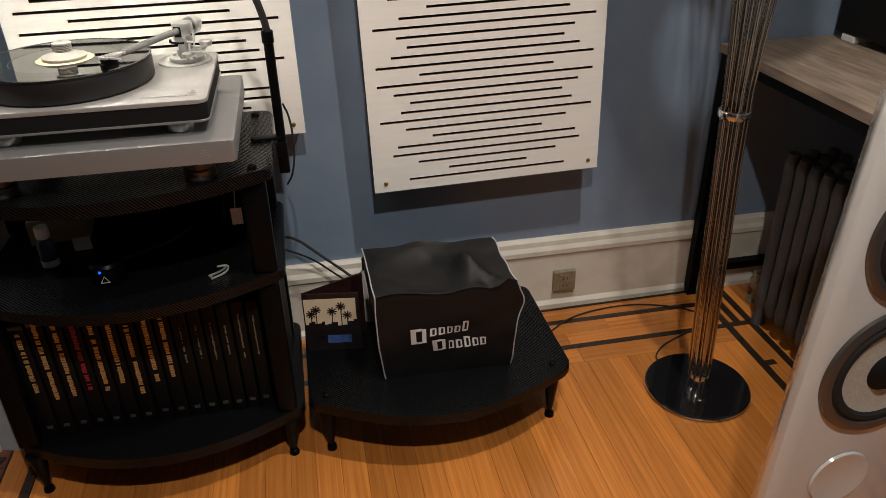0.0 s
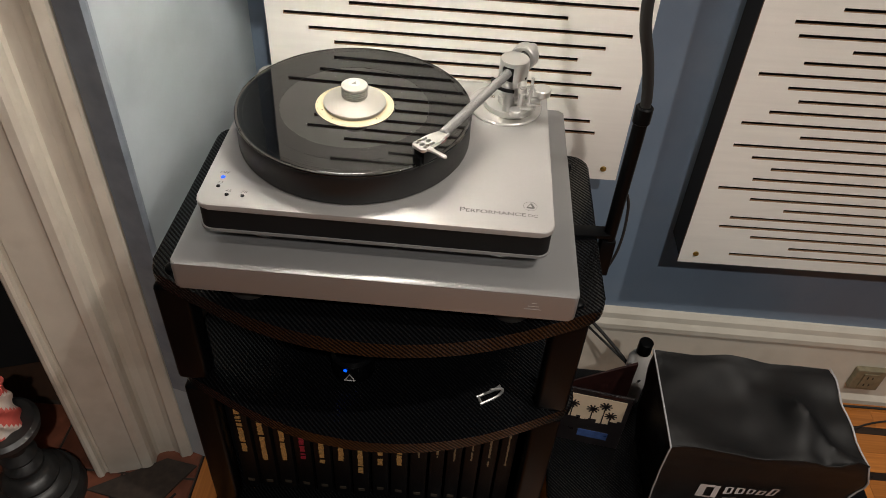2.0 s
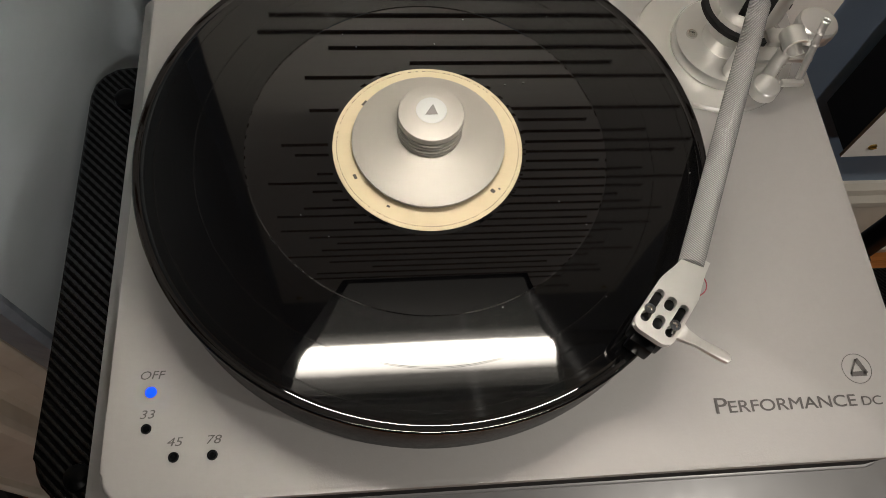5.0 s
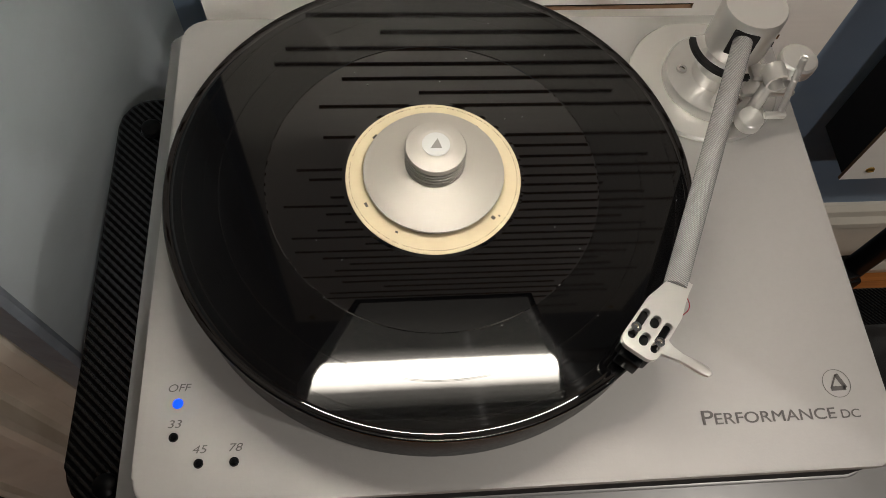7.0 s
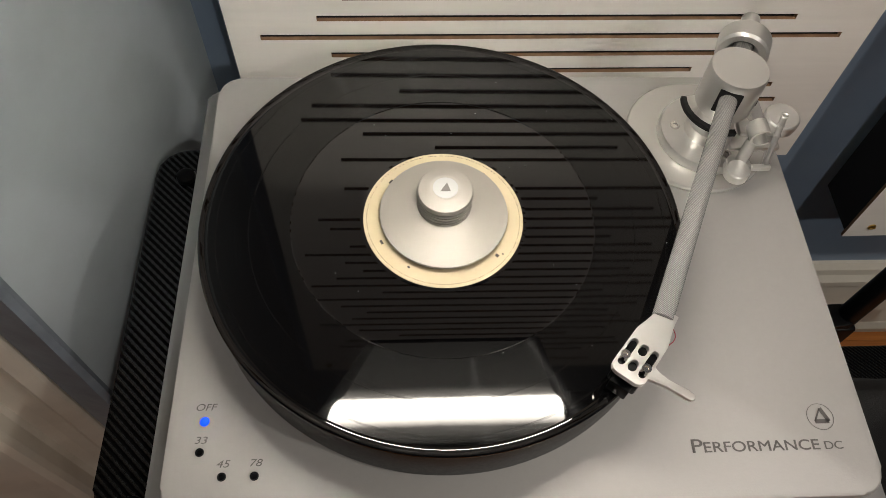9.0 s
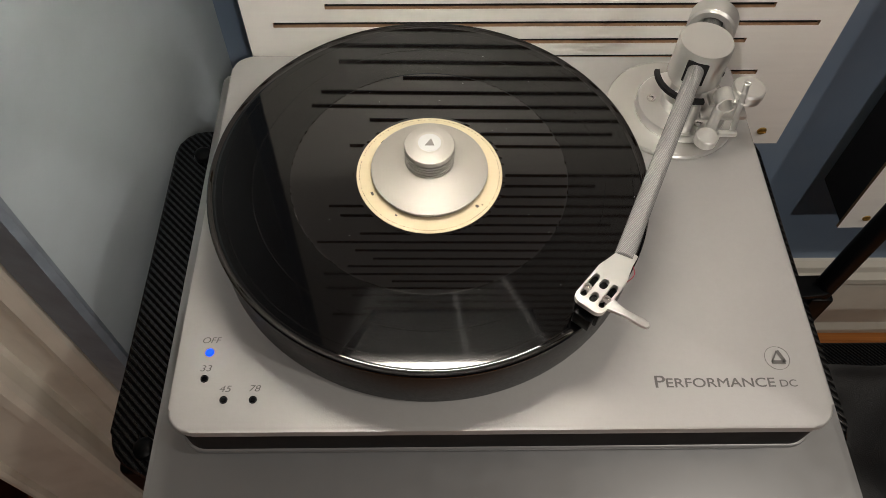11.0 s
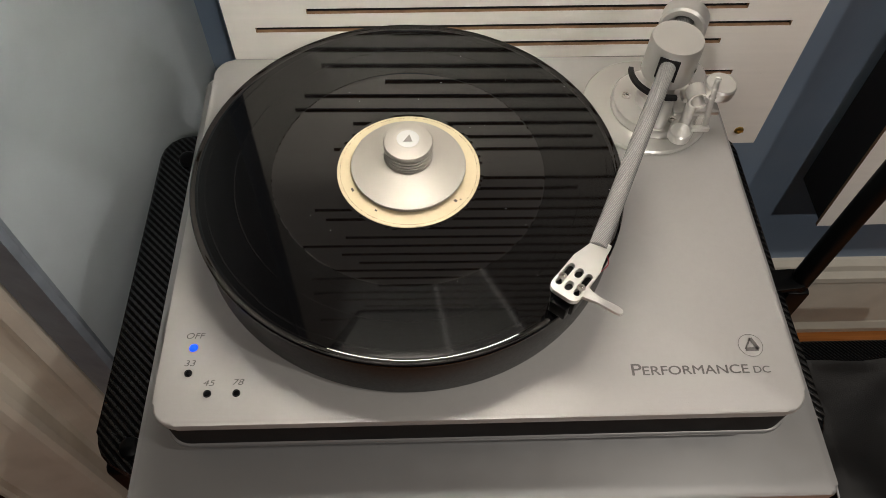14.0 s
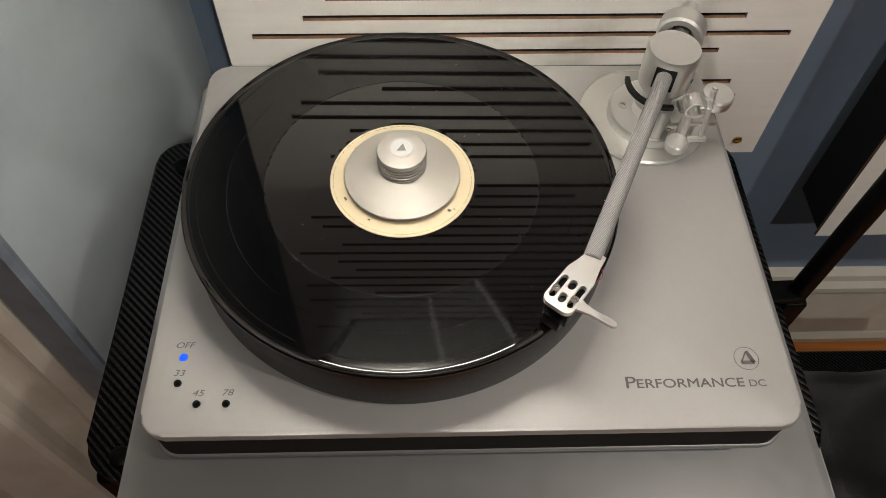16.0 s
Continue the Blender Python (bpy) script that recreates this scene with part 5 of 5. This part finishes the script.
for zc in (0.592, 0.812):
    turn = pose(-0.024, -0.001, zc, 90, 0, 0)
    drv = part("woofer", lathe([(0.108, 0.0), (0.107, 0.005), (0.101, 0.008), (0.092, 0.007), (0.088, 0.002)], 56, m=turn), M["graphite"], speaker, "woofer with grey trim ring", True)
    part("surround", lathe([(0.090, 0.003), (0.084, 0.008), (0.077, 0.008), (0.072, 0.002)], 56, m=turn), M["rubber"], drv, "black rubber surround", True)
    part("cone", lathe([(0.073, 0.0025), (0.05, -0.0005), (0.034, 0.001), (0.0, 0.001)], 56, m=pose(-0.024, -0.0024, zc, 90, 0, 0)), M["cone"], drv, "pale woven cone", True)
    part("dust_cap", lathe([(0.033, 0.003), (0.026, 0.010), (0.014, 0.014), (0, 0.015)], 40, m=turn), M["matte"], drv, "black dust cap", True)
part("port", lathe([(0.052, 0.0), (0.050, 0.004), (0.040, 0.003), (0.032, 0.0015), (0, 0.0012)], 40, m=pose(-0.036, -0.001, 0.386, 90, 0, 0)), M["lacquer"], speaker, "flared port", True)

# outlet in the baseboard
outlet = thing("outlet", "aged square metal outlet plate in the baseboard", "outlet", (1.289, 0.502, 0.094))
part("plate", box(-0.034, -0.016, -0.034, 0.034, 0, 0.034, 0.003, 2), M["outlet"], outlet)
part("socket", box(-0.016, -0.0185, -0.024, 0.018, -0.016, 0.024, 0.001), M["outlet"], outlet)
for z in (-0.012, 0.012):
    part("slot", box(-0.006, -0.0192, z - 0.004, -0.004, -0.0186, z + 0.004), M["matte"], outlet)
    part("slot", box(0.005, -0.0192, z - 0.004, 0.007, -0.0186, z + 0.004), M["matte"], outlet)


def cable(label, pts, r=0.0028):
    return solid("cable", tube(pts, r, 8, smooth_steps=3), M["rubber"], label, "cable", True, "cables")


cable("black cable running from the rack to the covered machine", [(0.47, 0.40, 0.39), (0.52, 0.44, 0.365), (0.58, 0.43, 0.31), (0.66, 0.36, 0.27), (0.70, 0.30, 0.25)], 0.0036)
cable("black cable hanging from the rack behind the sleeve", [(0.48, 0.40, 0.36), (0.56, 0.45, 0.29), (0.62, 0.44, 0.235), (0.70, 0.38, 0.20)])
cable("black power cable along the baseboard", [(1.14, 0.475, 0.003), (1.30, 0.480, 0.003), (1.50, 0.481, 0.003), (1.69, 0.483, 0.003)], 0.003)
cable("thin black cable looping over the floor", [(1.12, 0.33, 0.003), (1.20, 0.36, 0.003), (1.28, 0.425, 0.003), (1.40, 0.455, 0.003), (1.53, 0.452, 0.003), (1.66, 0.392, 0.003), (1.69, 0.32, 0.003), (1.60, 0.285, 0.003), (1.50, 0.245, 0.003), (1.45, 0.195, 0.003), (1.46, 0.165, 0.004)], 0.0024)
cable("thin black cable on the hearth", [(-0.36, 0.10, 0.005), (-0.32, 0.04, 0.005), (-0.25, 0.05, 0.005), (-0.22, 0.10, 0.005)], 0.0026)

# ---- floor: boards, inlaid border lines and hearth tiles ----
floor = setting("floor", box(LEFT_X - 0.1, FRONT_Y - 0.1, -0.12, RIGHT_X + 0.1, 0.9, -0.012), M["joint"], "amber varnished wooden floor with dark inlaid lines", "floor")


def slab_mesh(name, length, width, thick, bevel=0.0012):
    bm = bmesh.new()
    l, w = length / 2, width / 2
    lo = [bm.verts.new(p) for p in ((-l, -w, -thick), (l, -w, -thick), (l, w, -thick), (-l, w, -thick))]
    mid = [bm.verts.new(p) for p in ((-l, -w, -bevel), (l, -w, -bevel), (l, w, -bevel), (-l, w, -bevel))]
    b = bevel
    hi = [bm.verts.new(p) for p in ((-l + b, -w + b, 0), (l - b, -w + b, 0), (l - b, w - b, 0), (-l + b, w - b, 0))]
    bm.faces.new(hi)
    for a, c in ((lo, mid), (mid, hi)):
        for k in range(4):
            bm.faces.new((a[k], a[(k + 1) % 4], c[(k + 1) % 4], c[k]))
    me = bpy.data.meshes.new(name)
    bm.to_mesh(me)
    bm.free()
    return me


def piece(name, me, parent, x, y, z, rz):
    ob = new(name, me)
    ob.parent = parent
    ob.matrix_local = pose(x, y, z, 0, 0, rz)
    return ob


random.seed(21)
LENGTHS = {}


def board(x0, x1, y0, y1, turned):
    """One floor board; turned: grain along y."""
    length, width = ((y1 - y0), (x1 - x0)) if turned else ((x1 - x0), (y1 - y0))
    key = (round(length, 3), round(width, 4))
    if key not in LENGTHS:
        LENGTHS[key] = slab_mesh("plank", length - 0.0004, width - 0.0004, 0.0115, 0.0007)
        LENGTHS[key].materials.append(M["board"])
    piece("plank", LENGTHS[key], floor, (x0 + x1) / 2, (y0 + y1) / 2, random.uniform(-0.0003, 0.0003), 90 if turned else 0)


BW = 0.0575
NORTH = 0.222
x = HX + 0.079
while x < 1.716:
    x1 = min(x + BW, 1.716)
    y = NORTH
    cut = [-0.35 - random.random() * 0.5, -1.25 - random.random() * 0.5, FRONT_Y]
    for c in cut:
        board(x, x1, round(c, 2), y, True)
        y = round(c, 2)
    x = x1
# boards along the north border, between the dark lines
for y0, y1 in ((NORTH, 0.284), (0.304, 0.3545), (0.3545, 0.405), (0.425, 0.4725), (0.4725, 0.520)):
    cuts = [HX + 0.079, round(0.5 + random.random() * 0.3, 2), round(1.25 + random.random() * 0.2, 2), 1.716]
    for a, b in zip(cuts, cuts[1:]):
        board(a, b, y0, y1, False)
for x0, x1 in ((1.738, 1.790), (1.812, 1.87), (1.87, 1.93), (1.93, 1.99), (1.99, 2.06)):
    for c0, c1 in ((-0.62, 0.52), (-1.9, -0.62), (FRONT_Y, -1.9)):
        board(x0, x1, c0, c1, True)
for x0, x1 in ((HX + 0.003, HX + 0.055),):
    for c0, c1 in ((-0.62, 0.20), (-1.9, -0.62), (FRONT_Y, -1.9)):
        board(x0, x1, c0, c1, True)
x = HX
while x > LEFT_X:
    board(x - 0.115, x, FRONT_Y, -0.555, True)
    x -= 0.115
for k, (x0, y0, x1, y1) in enumerate(((HX + 0.055, 0.284, 1.716, 0.304), (HX + 0.055, 0.405, 1.716, 0.425), (1.716, FRONT_Y, 1.738, 0.52), (1.738, 0.405, 1.772, 0.425), (1.738, 0.284, 1.790, 0.304), (1.738, 0.100, 1.764, 0.120), (1.750, 0.304, 1.772, 0.405), (1.790, FRONT_Y, 1.812, 0.52), (HX + 0.056, FRONT_Y, HX + 0.078, 0.284))):
    me = slab_mesh("inlay", x1 - x0, y1 - y0, 0.0115, 0.0006)
    me.materials.append(M["inlay"])
    piece("inlay", me, floor, (x0 + x1) / 2, (y0 + y1) / 2, 0.0015 if 1.73 < x0 < 1.76 else 0.0, 0)
tile_me = slab_mesh("tile", 0.148, 0.148, 0.008, 0.002)
tile_me.materials.append(M["tile"])
hearth_ob = bpy.data.objects["hearth"]
for i in range(9):
    for j in range(5):
        x, y = HX - 0.077 - 0.153 * i, 0.215 - 0.153 * j - 0.0
        piece("tile", tile_me, hearth_ob, x, y, 0.001 + random.uniform(-0.0008, 0.0008), random.uniform(-0.4, 0.4))
solid("slate_piece", prism([(-0.40, 0.090), (-0.255, 0.062), (-0.196, 0.165), (-0.262, 0.176)], 0.0035, 0.010, 0.001), M["grout"], "loose dark slate piece on the hearth", "slate")
